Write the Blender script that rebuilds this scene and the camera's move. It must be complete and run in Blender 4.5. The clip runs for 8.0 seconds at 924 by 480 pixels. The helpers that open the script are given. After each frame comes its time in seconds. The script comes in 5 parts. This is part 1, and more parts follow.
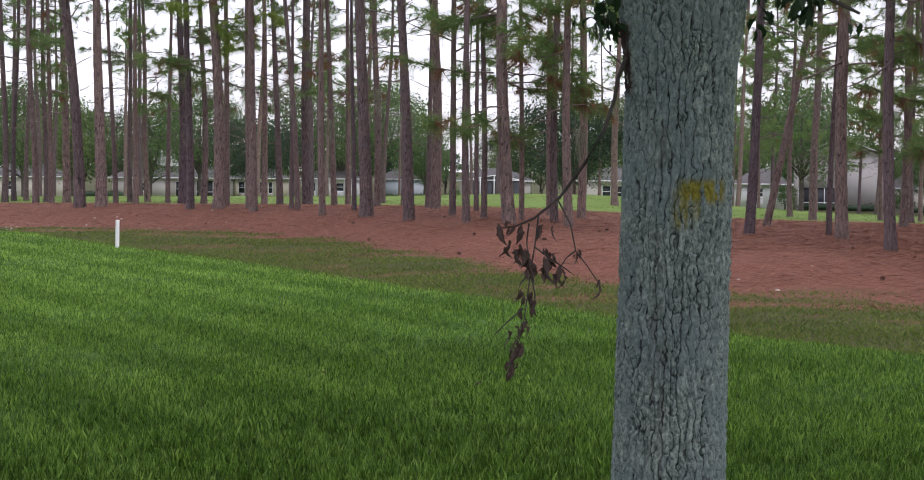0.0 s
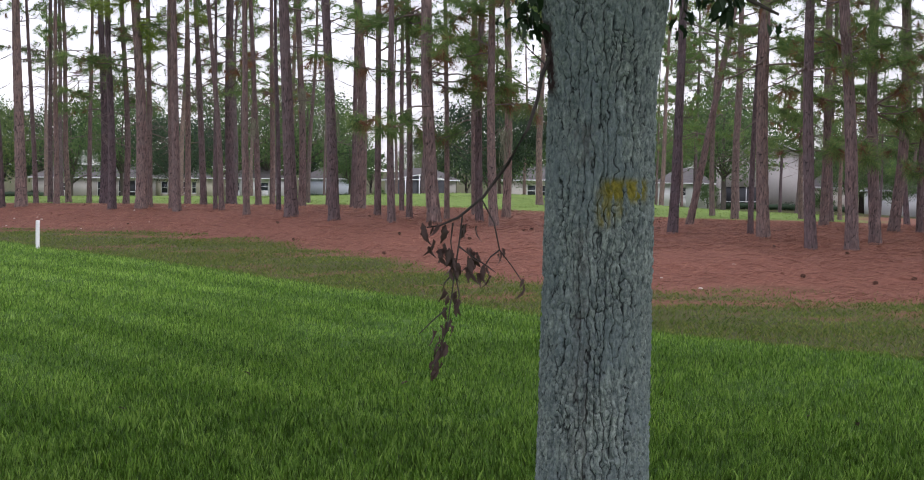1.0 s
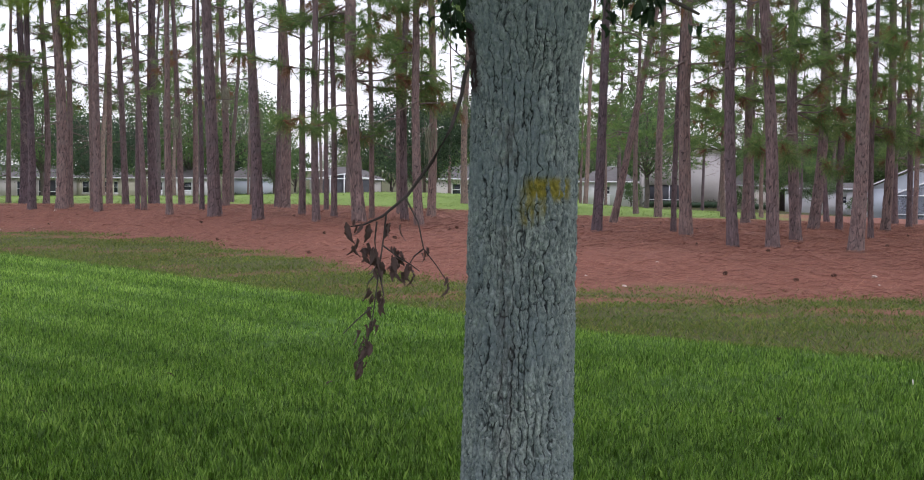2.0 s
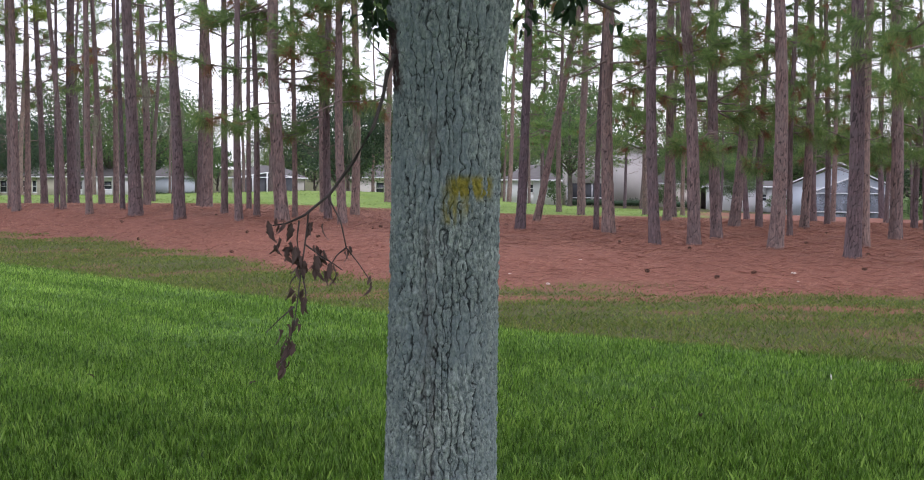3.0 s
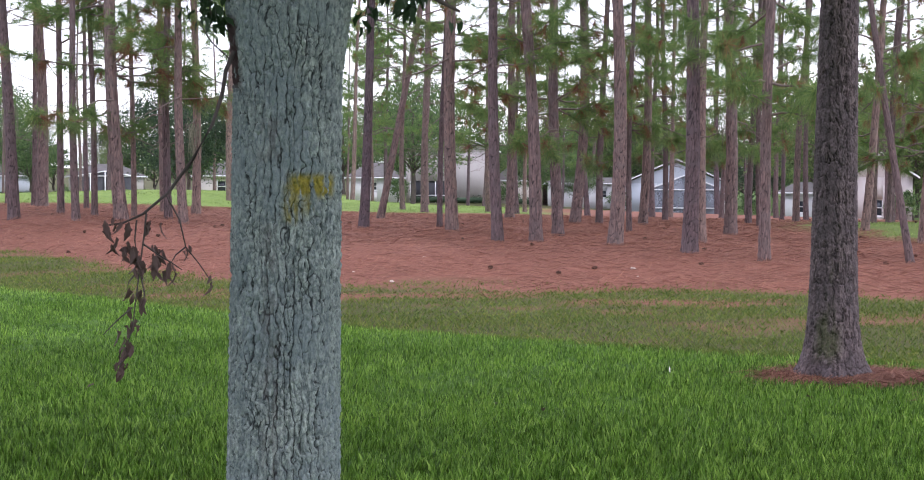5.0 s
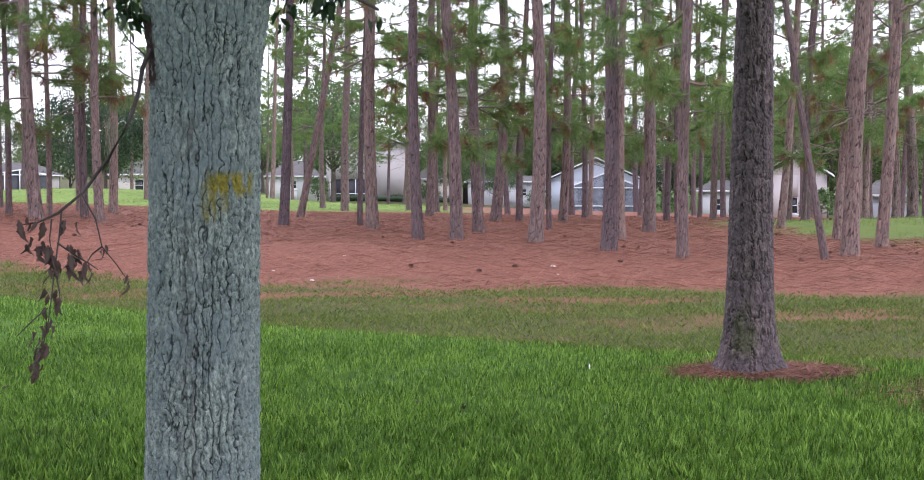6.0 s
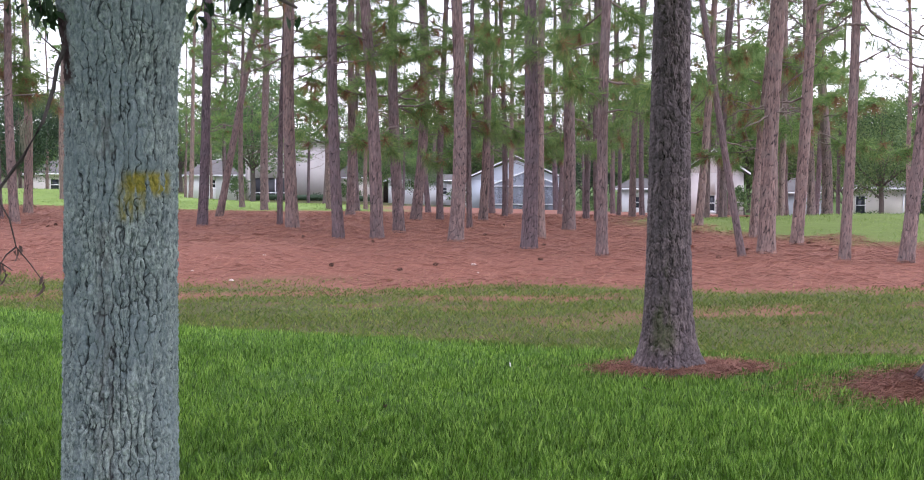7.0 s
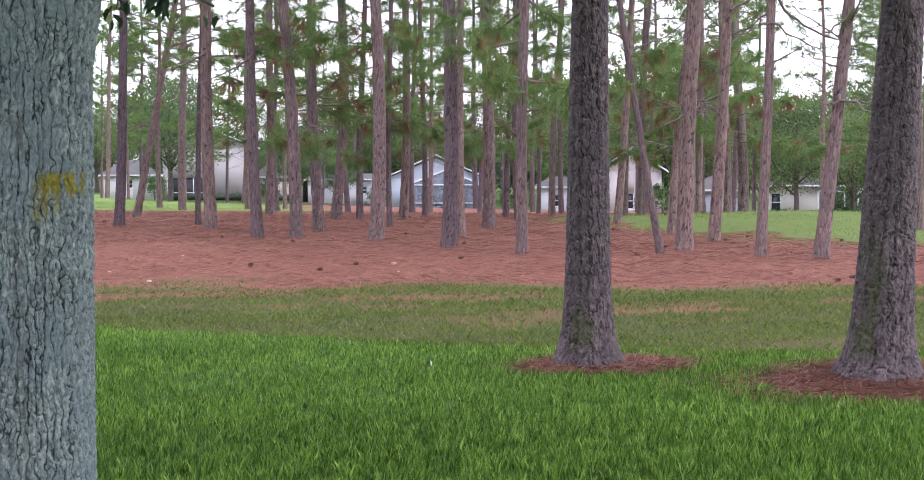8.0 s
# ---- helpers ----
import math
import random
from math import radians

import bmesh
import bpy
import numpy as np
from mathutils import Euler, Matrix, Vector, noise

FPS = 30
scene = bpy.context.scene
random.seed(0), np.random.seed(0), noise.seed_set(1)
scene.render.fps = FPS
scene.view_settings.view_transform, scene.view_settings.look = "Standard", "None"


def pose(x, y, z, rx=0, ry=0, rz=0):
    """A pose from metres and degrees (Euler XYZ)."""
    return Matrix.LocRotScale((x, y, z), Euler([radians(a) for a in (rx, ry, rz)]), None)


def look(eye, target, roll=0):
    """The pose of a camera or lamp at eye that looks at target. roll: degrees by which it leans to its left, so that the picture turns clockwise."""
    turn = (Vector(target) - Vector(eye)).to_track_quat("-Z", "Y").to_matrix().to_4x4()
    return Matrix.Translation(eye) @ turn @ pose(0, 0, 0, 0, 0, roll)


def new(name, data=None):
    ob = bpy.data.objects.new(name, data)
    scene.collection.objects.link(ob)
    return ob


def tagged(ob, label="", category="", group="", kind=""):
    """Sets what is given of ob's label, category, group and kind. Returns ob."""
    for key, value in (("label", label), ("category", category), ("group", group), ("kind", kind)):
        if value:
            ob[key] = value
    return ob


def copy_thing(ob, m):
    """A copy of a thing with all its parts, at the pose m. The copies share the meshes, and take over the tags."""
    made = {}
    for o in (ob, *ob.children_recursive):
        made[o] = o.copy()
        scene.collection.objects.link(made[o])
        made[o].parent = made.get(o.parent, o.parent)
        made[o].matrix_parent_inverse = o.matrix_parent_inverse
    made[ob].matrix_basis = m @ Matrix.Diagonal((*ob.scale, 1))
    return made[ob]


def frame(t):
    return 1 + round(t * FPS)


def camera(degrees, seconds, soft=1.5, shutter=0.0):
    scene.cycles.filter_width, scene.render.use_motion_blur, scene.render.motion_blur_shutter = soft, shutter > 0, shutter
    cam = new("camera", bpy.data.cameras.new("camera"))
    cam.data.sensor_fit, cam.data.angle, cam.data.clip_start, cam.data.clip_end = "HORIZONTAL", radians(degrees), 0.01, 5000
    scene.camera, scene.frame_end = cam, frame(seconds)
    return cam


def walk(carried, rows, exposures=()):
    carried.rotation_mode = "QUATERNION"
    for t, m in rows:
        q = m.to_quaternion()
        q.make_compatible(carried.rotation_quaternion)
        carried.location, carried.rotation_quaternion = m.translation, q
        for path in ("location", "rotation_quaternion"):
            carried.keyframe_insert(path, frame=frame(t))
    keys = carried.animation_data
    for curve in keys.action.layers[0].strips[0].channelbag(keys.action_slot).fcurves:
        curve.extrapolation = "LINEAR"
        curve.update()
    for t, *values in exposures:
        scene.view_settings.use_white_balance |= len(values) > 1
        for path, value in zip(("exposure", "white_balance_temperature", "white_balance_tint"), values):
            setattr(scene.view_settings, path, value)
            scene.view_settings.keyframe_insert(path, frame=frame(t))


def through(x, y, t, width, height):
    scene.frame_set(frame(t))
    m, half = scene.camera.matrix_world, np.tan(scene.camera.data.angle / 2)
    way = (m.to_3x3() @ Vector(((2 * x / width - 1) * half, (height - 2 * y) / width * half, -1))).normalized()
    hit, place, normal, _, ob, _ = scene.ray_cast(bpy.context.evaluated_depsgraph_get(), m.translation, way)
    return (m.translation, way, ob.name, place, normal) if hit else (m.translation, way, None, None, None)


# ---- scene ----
EYE = Vector((0.0, 0.0, 1.6))


def aim(dx, dy, dz, yaw, pitch, roll):
    """Camera pose from a small shift of the eye and yaw (to the left), pitch and roll in degrees."""
    eye = EYE + Vector((dx, dy, dz))
    a, b = radians(yaw), radians(pitch)
    way = Vector((-math.sin(a) * math.cos(b), math.cos(a) * math.cos(b), math.sin(b)))
    return look(eye, eye + way, roll)


cam = camera(34.627, 8.0, soft=1.0)
walk(cam, [
    (0.0, aim(-0.0127, -0.0027, -0.0001, 11.714, -2.706, 0.575)),
    (0.5, aim(-0.0109, -0.0021, -0.0001, 10.293, -2.699, 0.579)),
    (1.0, aim(-0.0091, -0.0015, -0.0001, 8.830, -2.700, 0.542)),
    (1.5, aim(-0.0074, -0.0010, -0.0001, 7.383, -2.703, 0.485)),
    (3.0, aim(-0.0027, -0.0002, -0.0000, 2.999, -2.758, 0.353)),
    (3.5, aim(-0.0013, -0.0000, -0.0000, 1.491, -2.758, 0.350)),
    (4.0, aim(0.0000, 0.0000, 0.0000, -0.000, -2.777, 0.305)),
    (4.5, aim(0.0012, -0.0000, 0.0000, -1.508, -2.797, 0.232)),
    (6.0, aim(0.0043, -0.0004, 0.0000, -6.106, -2.874, 0.146)),
    (6.5, aim(0.0051, -0.0006, 0.0000, -7.638, -2.898, 0.108)),
    (7.0, aim(0.0059, -0.0009, 0.0000, -9.176, -2.923, 0.040)),
    (7.5, aim(0.0065, -0.0012, -0.0000, -10.713, -2.938, -0.039)),
    (8.0, aim(0.0071, -0.0014, -0.0000, -12.258, -2.969, -0.161)),
], exposures=[(0.0, -0.64, 6120, 16), (1.5, -0.53, 6080, 16), (3.0, -0.27, 6000, 17), (4.5, -0.08, 5950, 18), (6.0, 0.14, 5900, 19), (8.0, 0.2, 5850, 20)])

# ---- light: bright overcast evening sky ----
world = bpy.data.worlds.new("overcast_sky")
scene.world = world
world.use_nodes = True
wt = world.node_tree
wt.nodes.clear()
sky = wt.nodes.new("ShaderNodeTexSky")
sky.sky_type = "NISHITA"
sky.sun_disc = False
sky.sun_elevation, sky.sun_rotation = radians(37), radians(120)
clear = wt.nodes.new("ShaderNodeBackground")
clear.inputs["Strength"].default_value = 0.05
cloud = wt.nodes.new("ShaderNodeBackground")
cloud.inputs["Color"].default_value = (1.0, 0.965, 1.0, 1)
# thin overcast: nearly even from the horizon to overhead
place = wt.nodes.new("ShaderNodeTexCoord")
split = wt.nodes.new("ShaderNodeSeparateXYZ")
fade = wt.nodes.new("ShaderNodeMapRange")
for key, value in (("From Min", 0.0), ("From Max", 0.75), ("To Min", 2.0), ("To Max", 2.1)):
    fade.inputs[key].default_value = value
wt.links.new(place.outputs["Generated"], split.inputs[0])
wt.links.new(split.outputs["Z"], fade.inputs["Value"])
wt.links.new(fade.outputs[0], cloud.inputs["Strength"])
both = wt.nodes.new("ShaderNodeAddShader")
wout = wt.nodes.new("ShaderNodeOutputWorld")
wt.links.new(sky.outputs[0], clear.inputs["Color"])
wt.links.new(clear.outputs[0], both.inputs[0])
wt.links.new(cloud.outputs[0], both.inputs[1])
wt.links.new(both.outputs[0], wout.inputs["Surface"])

sun = new("sun", bpy.data.lights.new("sun", "SUN"))
sun.data.energy, sun.data.angle, sun.data.color = 1.2, radians(28), (1.0, 0.94, 0.88)
sun.matrix_world = look((14, -8, 12), (0, 0, 0))


# ---- numbers and meshes ----
rng = np.random.default_rng(7)
TABLE = rng.random((64, 64))


def vnoise(x, y, scale=1.0, shift=0):
    """Smooth value noise from 0 to 1; scale: cell size in metres."""
    x, y = np.asarray(x, float) / scale + shift * 17.3, np.asarray(y, float) / scale + shift * 9.1
    i, j = np.floor(x).astype(int), np.floor(y).astype(int)
    u, v = x - i, y - j
    u, v = u * u * (3 - 2 * u), v * v * (3 - 2 * v)
    a, b = TABLE[i % 64, j % 64], TABLE[(i + 1) % 64, j % 64]
    c, d = TABLE[i % 64, (j + 1) % 64], TABLE[(i + 1) % 64, (j + 1) % 64]
    return (a * (1 - u) + b * u) * (1 - v) + (c * (1 - u) + d * u) * v


def fnoise(x, y, scale=1.0, shift=0, octaves=3):
    return sum(vnoise(x, y, scale / 2**k, shift + k) / 2**k for k in range(octaves)) / sum(0.5**k for k in range(octaves))


RIDGE_X = [-60, -26, -18.2, -12.5, -8.8, -4.7, -1.9, 0.0, 2.6, 4.1, 5.5, 12, 60]
RIDGE_Y = [62, 40, 33.2, 27.2, 23.7, 19.3, 16.4, 14.3, 12.7, 11.8, 11.2, 10, 6]
EDGE_X = [-60, -22.6, -16.3, -10.7, -5.6, -2.9, 0.0, 4.6, 7.0, 10.8, 20, 60]
EDGE_Y = [56, 43, 39.8, 35.2, 27.8, 24.2, 21.9, 21.5, 20.3, 19.3, 18, 14]


def step(a, b, x):
    t = np.clip((x - a) / (b - a), 0, 1)
    return t * t * (3 - 2 * t)


def ground_z(x, y):
    """Height of the ground: lawn, crest, swale, straw bank, long fall to the houses."""
    x, y = np.asarray(x, float), np.asarray(y, float)
    yr, ye = np.interp(x, RIDGE_X, RIDGE_Y), np.interp(x, EDGE_X, EDGE_Y)
    ye = np.maximum(ye, yr + 3)
    u = (y - yr) / (ye - yr)
    z = -0.37 * step(-0.03, 0.34, u) + 0.13 * step(0.34, 1, u)
    top = 0.24 + 0.40 * step(4, -14, x) - 0.10 * step(4, 14, x)
    z = z + top * step(0, 7, y - ye)
    far = np.hypot(x, y)
    z = z - (0.55 - 0.08 * step(4, -14, x)) * step(38, 75, far) - 1.7 * step(68, 150, far) - 0.5 * step(150, 210, far)
    z = z - 1.1 * step(8, 40, x) * step(50, 110, far) - 0.25 * step(4, -14, x) * step(85, 130, far)
    z = z + 0.34 * np.exp(-((x - 18.5) / 5.5) ** 2 - ((y - 38.5) / 6.5) ** 2)
    z = z + 0.24 * np.exp(-((x + 32) / 17) ** 2 - ((y - 84) / 13.0) ** 2)
    z = z + 0.52 * np.exp(-((x + 9) / 11) ** 2 - ((y - 80) / 10.0) ** 2)
    z = z + 0.35 * np.exp(-((x - 5.4) / 0.9) ** 2 - ((y - 10.1) / 0.9) ** 2) * 0.25
    return z


class Shape:
    """Gathers vertices and faces, then makes one mesh of them."""

    def __init__(self):
        self.verts, self.faces, self.count = [], [], 0

    def add(self, verts, faces):
        verts = np.asarray(verts, np.float32).reshape(-1, 3)
        faces = np.asarray(faces, np.int64)
        if len(faces):
            self.faces.append(faces + self.count)
        self.verts.append(verts)
        self.count += len(verts)
        return self

    def box(self, x0, y0, z0, x1, y1, z1):
        v = [(x, y, z) for z in (z0, z1) for x, y in ((x0, y0), (x1, y0), (x1, y1), (x0, y1))]
        return self.add(v, [(0, 3, 2, 1), (4, 5, 6, 7), (0, 1, 5, 4), (1, 2, 6, 5), (2, 3, 7, 6), (3, 0, 4, 7)])

    def tube(self, points, radii, sides=6):
        points = np.asarray(points, float)
        radii = np.broadcast_to(radii, len(points))
        run = np.gradient(points, axis=0)
        run /= np.linalg.norm(run, axis=1, keepdims=True) + 1e-9
        ref = np.where(np.abs(run[:, 2:3]) > 0.9, [[1.0, 0, 0]], [[0, 0, 1.0]])
        side = np.cross(run, ref)
        side /= np.linalg.norm(side, axis=1, keepdims=True) + 1e-9
        up = np.cross(side, run)
        a = np.arange(sides) * 2 * np.pi / sides
        ring = np.cos(a)[None, :, None] * side[:, None] + np.sin(a)[None, :, None] * up[:, None]
        v = points[:, None] + ring * np.asarray(radii)[:, None, None]
        return self.add(v, grid_faces(len(points), sides, True))

    def mesh(self, name, smooth=True):
        me = bpy.data.meshes.new(name)
        verts = np.concatenate(self.verts) if self.verts else np.zeros((0, 3), np.float32)
        loops = np.concatenate([f.ravel() for f in self.faces])
        sizes = np.concatenate([np.full(len(f), f.shape[1]) for f in self.faces])
        me.vertices.add(len(verts))
        me.vertices.foreach_set("co", verts.astype(np.float32).ravel())
        me.loops.add(len(loops))
        me.loops.foreach_set("vertex_index", loops.astype(np.int32))
        me.polygons.add(len(sizes))
        me.polygons.foreach_set("loop_start", np.r_[0, np.cumsum(sizes)[:-1]].astype(np.int32))
        if smooth:
            me.polygons.foreach_set("use_smooth", np.ones(len(sizes), bool))
        me.update(calc_edges=True)
        return me


def grid_faces(rows, cols, closed):
    i, j = np.meshgrid(np.arange(rows - 1), np.arange(cols if closed else cols - 1), indexing="ij")
    k = (j + 1) % cols
    return np.stack([i * cols + j, i * cols + k, (i + 1) * cols + k, (i + 1) * cols + j], -1).reshape(-1, 4)


def give(me, name, values):
    """A number for each vertex, for the material."""
    at = me.attributes.new(name, "FLOAT", "POINT")
    at.data.foreach_set("value", np.asarray(values, np.float32).ravel())


def thing(name, place, turn=0.0, label="", category="", group="", kind=""):
    ob = new(name)
    ob.matrix_world = pose(*place, 0, 0, turn)
    return tagged(ob, label, category, group, kind)


def part(name, shape, material, parent, label="", smooth=True, kind=""):
    """One mesh object under a thing or a part."""
    me = shape.mesh(name, smooth) if isinstance(shape, Shape) else shape
    me.materials.clear()
    me.materials.append(material)
    ob = new(name, me)
    ob.parent = parent
    return tagged(ob, label=label, kind=kind)


# ---- materials ----
def material(name, roughness=0.8, metallic=0.0, specular=0.3):
    m = bpy.data.materials.new(name)
    m.use_nodes = True
    b = m.node_tree.nodes["Principled BSDF"]
    b.inputs["Roughness"].default_value = roughness
    b.inputs["Metallic"].default_value = metallic
    b.inputs["Specular IOR Level"].default_value = specular
    return m, m.node_tree, b


def node(tree, kind, **values):
    n = tree.nodes.new(kind)
    for key, value in values.items():
        n.inputs[key].default_value = value
    return n


def coords(tree, stretch=(1, 1, 1)):
    c = tree.nodes.new("ShaderNodeTexCoord")
    s = node(tree, "ShaderNodeMapping", Scale=stretch)
    tree.links.new(c.outputs["Object"], s.inputs["Vector"])
    return s.outputs["Vector"]


def grain(tree, vector, scale, detail=4.0, rough=0.6):
    n = node(tree, "ShaderNodeTexNoise", Scale=scale, Detail=detail, Roughness=rough)
    tree.links.new(vector, n.inputs["Vector"])
    return n.outputs["Fac"]


def ramp(tree, fac, *stops):
    r = tree.nodes.new("ShaderNodeValToRGB")
    while len(r.color_ramp.elements) < len(stops):
        r.color_ramp.elements.new(0.5)
    for e, (at, colour) in zip(r.color_ramp.elements, stops):
        e.position, e.color = at, (*colour, 1)
    tree.links.new(fac, r.inputs["Fac"])
    return r.outputs["Color"]


def blend(tree, fac, a, b, mode="MIX"):
    m = tree.nodes.new("ShaderNodeMix")
    m.data_type, m.blend_type = "RGBA", mode
    for socket, value in ((m.inputs[0], fac), (m.inputs[6], a), (m.inputs[7], b)):
        if isinstance(value, (int, float)):
            socket.default_value = value
        elif isinstance(value, tuple):
            socket.default_value = (*value, 1)
        else:
            tree.links.new(value, socket)
    return m.outputs[2]


def number(tree, name):
    a = tree.nodes.new("ShaderNodeAttribute")
    a.attribute_name = name
    return a.outputs["Fac"]


def island(tree):
    return tree.nodes.new("ShaderNodeNewGeometry").outputs["Random Per Island"]


def per_object(tree):
    return tree.nodes.new("ShaderNodeObjectInfo").outputs["Random"]


def relief(tree, b, height, strength, distance):
    bump = node(tree, "ShaderNodeBump", Strength=strength, Distance=distance)
    tree.links.new(height, bump.inputs["Height"])
    tree.links.new(bump.outputs["Normal"], b.inputs["Normal"])


def plain(name, low, high, scale=6.0, roughness=0.8, bump=0.2, depth=0.01, stretch=(1, 1, 1), specular=0.3, metallic=0.0):
    """A surface with fine grain and broad stains between two tones."""
    m, t, b = material(name, roughness, metallic, specular)
    v = coords(t, stretch)
    fine, broad = grain(t, v, scale * 6), grain(t, v, scale * 0.4, 3)
    tone = ramp(t, broad, (0.3, low), (0.7, high))
    tone = blend(t, 0.35, tone, ramp(t, fine, (0.3, low), (0.75, high)))
    t.links.new(tone, b.inputs["Base Color"])
    if bump:
        relief(t, b, fine, bump, depth)
    return m


def foliage(name, dark, mid, light, through=0.25, roughness=0.55, stretch=(1, 1, 1), mown=False):
    """Leaves or blades: tone by leaf, by plant and in broad drifts, some light passing through."""
    m, t, b = material(name, roughness, 0, 0.35)
    tone = ramp(t, island(t), (0.0, dark), (0.5, mid), (1.0, light))
    drift = grain(t, coords(t, stretch), 0.6, 3)
    tone = blend(t, 0.6, tone, ramp(t, drift, (0.3, (0.62, 0.66, 0.6)), (0.7, (1.25, 1.2, 1.15))), "MULTIPLY")
    if mown:
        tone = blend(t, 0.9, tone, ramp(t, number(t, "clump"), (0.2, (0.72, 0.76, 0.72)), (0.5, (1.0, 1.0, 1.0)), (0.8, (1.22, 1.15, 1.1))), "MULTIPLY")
        # grazing sheen on the mown blades, put into their colour
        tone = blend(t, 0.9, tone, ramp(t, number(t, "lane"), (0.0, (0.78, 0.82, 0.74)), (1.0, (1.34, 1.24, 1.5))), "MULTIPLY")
    t.links.new(tone, b.inputs["Base Color"])
    leaf = t.nodes.new("ShaderNodeBsdfTranslucent")
    t.links.new(tone, leaf.inputs["Color"])
    mix = node(t, "ShaderNodeMixShader", Fac=through)
    t.links.new(b.outputs[0], mix.inputs[1])
    t.links.new(leaf.outputs[0], mix.inputs[2])
    t.links.new(mix.outputs[0], t.nodes["Material Output"].inputs["Surface"])
    return m


def bark(name, furrow, low, high, patch=None, fine=60.0, bump=0.5, depth=0.006, vary=0.0, squash=0.35):
    """Bark: tone by plate over a furrow depth carried by the mesh, with lichen and fine grain."""
    m, t, b = material(name, 0.9, 0, 0.2)
    v = coords(t, (1, 1, squash))
    g, broad = grain(t, v, fine, 5, 0.7), grain(t, coords(t), 3.0, 3)
    tone = ramp(t, g, (0.36, low), (0.66, high))
    plate = ramp(t, number(t, "plate"), (0.0, (0.70, 0.70, 0.73)), (1.0, (1.25, 1.21, 1.17)))
    tone = blend(t, 0.8, tone, plate, "MULTIPLY")
    if patch:
        tone = blend(t, ramp(t, broad, (0.45, (0, 0, 0)), (0.65, (0.75, 0.75, 0.75))), tone, patch)
    if vary:
        shift = ramp(t, per_object(t), (0.0, (1 - vary, 1 - vary, 1 - vary * 0.7)), (1.0, (1 + vary, 1 + vary * 0.8, 1 + vary * 0.6)))
        tone = blend(t, 1.0, tone, shift, "MULTIPLY")
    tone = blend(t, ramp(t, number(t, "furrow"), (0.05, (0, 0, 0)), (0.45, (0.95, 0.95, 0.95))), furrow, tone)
    t.links.new(tone, b.inputs["Base Color"])
    relief(t, b, g, bump, depth)
    return m, t, b, tone


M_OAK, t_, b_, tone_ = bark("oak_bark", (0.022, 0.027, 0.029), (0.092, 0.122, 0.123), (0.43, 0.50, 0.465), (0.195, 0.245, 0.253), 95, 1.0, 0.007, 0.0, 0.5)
mossy = ramp(t_, grain(t_, coords(t_), 90, 3), (0.3, (0.16, 0.15, 0.022)), (0.7, (0.34, 0.285, 0.04)))
stain = blend(t_, number(t_, "stain"), tone_, (0.055, 0.036, 0.036))
t_.links.new(blend(t_, number(t_, "moss"), stain, mossy), b_.inputs["Base Color"])
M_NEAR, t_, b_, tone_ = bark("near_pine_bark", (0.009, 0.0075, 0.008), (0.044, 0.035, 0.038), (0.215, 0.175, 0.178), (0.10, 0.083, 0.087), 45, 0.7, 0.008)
mossy = ramp(t_, grain(t_, coords(t_), 60, 3), (0.3, (0.045, 0.055, 0.02)), (0.7, (0.11, 0.135, 0.045)))
t_.links.new(blend(t_, number(t_, "moss"), tone_, mossy), b_.inputs["Base Color"])
M_PINE = bark("pine_bark", (0.030, 0.025, 0.026), (0.072, 0.054, 0.052), (0.245, 0.185, 0.172), (0.15, 0.125, 0.118), 34, 1.0, 0.014, 0.36, 0.14)[0]
M_TWIG = plain("twig_bark", (0.10, 0.08, 0.07), (0.20, 0.16, 0.14), 20, 0.9)
M_DEADTWIG = plain("dead_twig_bark", (0.045, 0.038, 0.036), (0.10, 0.085, 0.08), 25, 0.9)
M_LIMB = plain("limb_bark", (0.05, 0.045, 0.04), (0.12, 0.10, 0.085), 8, 0.9)
M_NEEDLE = foliage("pine_needles", (0.066, 0.135, 0.046), (0.15, 0.26, 0.08), (0.31, 0.40, 0.13), 0.58)
M_SPRIG = foliage("young_needles", (0.15, 0.24, 0.04), (0.27, 0.39, 0.07), (0.42, 0.52, 0.13), 0.6)
M_RUST = foliage("dead_needles", (0.10, 0.05, 0.025), (0.20, 0.09, 0.04), (0.28, 0.15, 0.07), 0.15)
M_LEAF = foliage("tree_leaves", (0.04, 0.08, 0.03), (0.085, 0.15, 0.055), (0.17, 0.25, 0.09), 0.45)
M_LEAF_DARK = foliage("dark_tree_leaves", (0.014, 0.034, 0.02), (0.03, 0.06, 0.03), (0.05, 0.09, 0.04), 0.15)
M_LEAF_LIGHT = foliage("pale_tree_leaves", (0.06, 0.105, 0.035), (0.12, 0.18, 0.06), (0.23, 0.28, 0.10), 0.45)
M_OAKLEAF = foliage("oak_leaves", (0.012, 0.03, 0.012), (0.022, 0.05, 0.018), (0.04, 0.08, 0.03), 0.15)
M_DEADLEAF = foliage("withered_leaves", (0.04, 0.028, 0.026), (0.085, 0.055, 0.05), (0.15, 0.105, 0.095), 0.15, 0.7)
M_GRASS = foliage("lawn_blades", (0.034, 0.078, 0.009), (0.108, 0.228, 0.026), (0.25, 0.41, 0.08), 0.34, 0.36, (0.3, 1.1, 1.0), True)
M_FAR = foliage("garden_blades", (0.10, 0.16, 0.035), (0.17, 0.255, 0.06), (0.27, 0.36, 0.11), 0.3)
M_THIN = foliage("swale_blades", (0.060, 0.105, 0.016), (0.115, 0.175, 0.028), (0.215, 0.235, 0.06), 0.35)
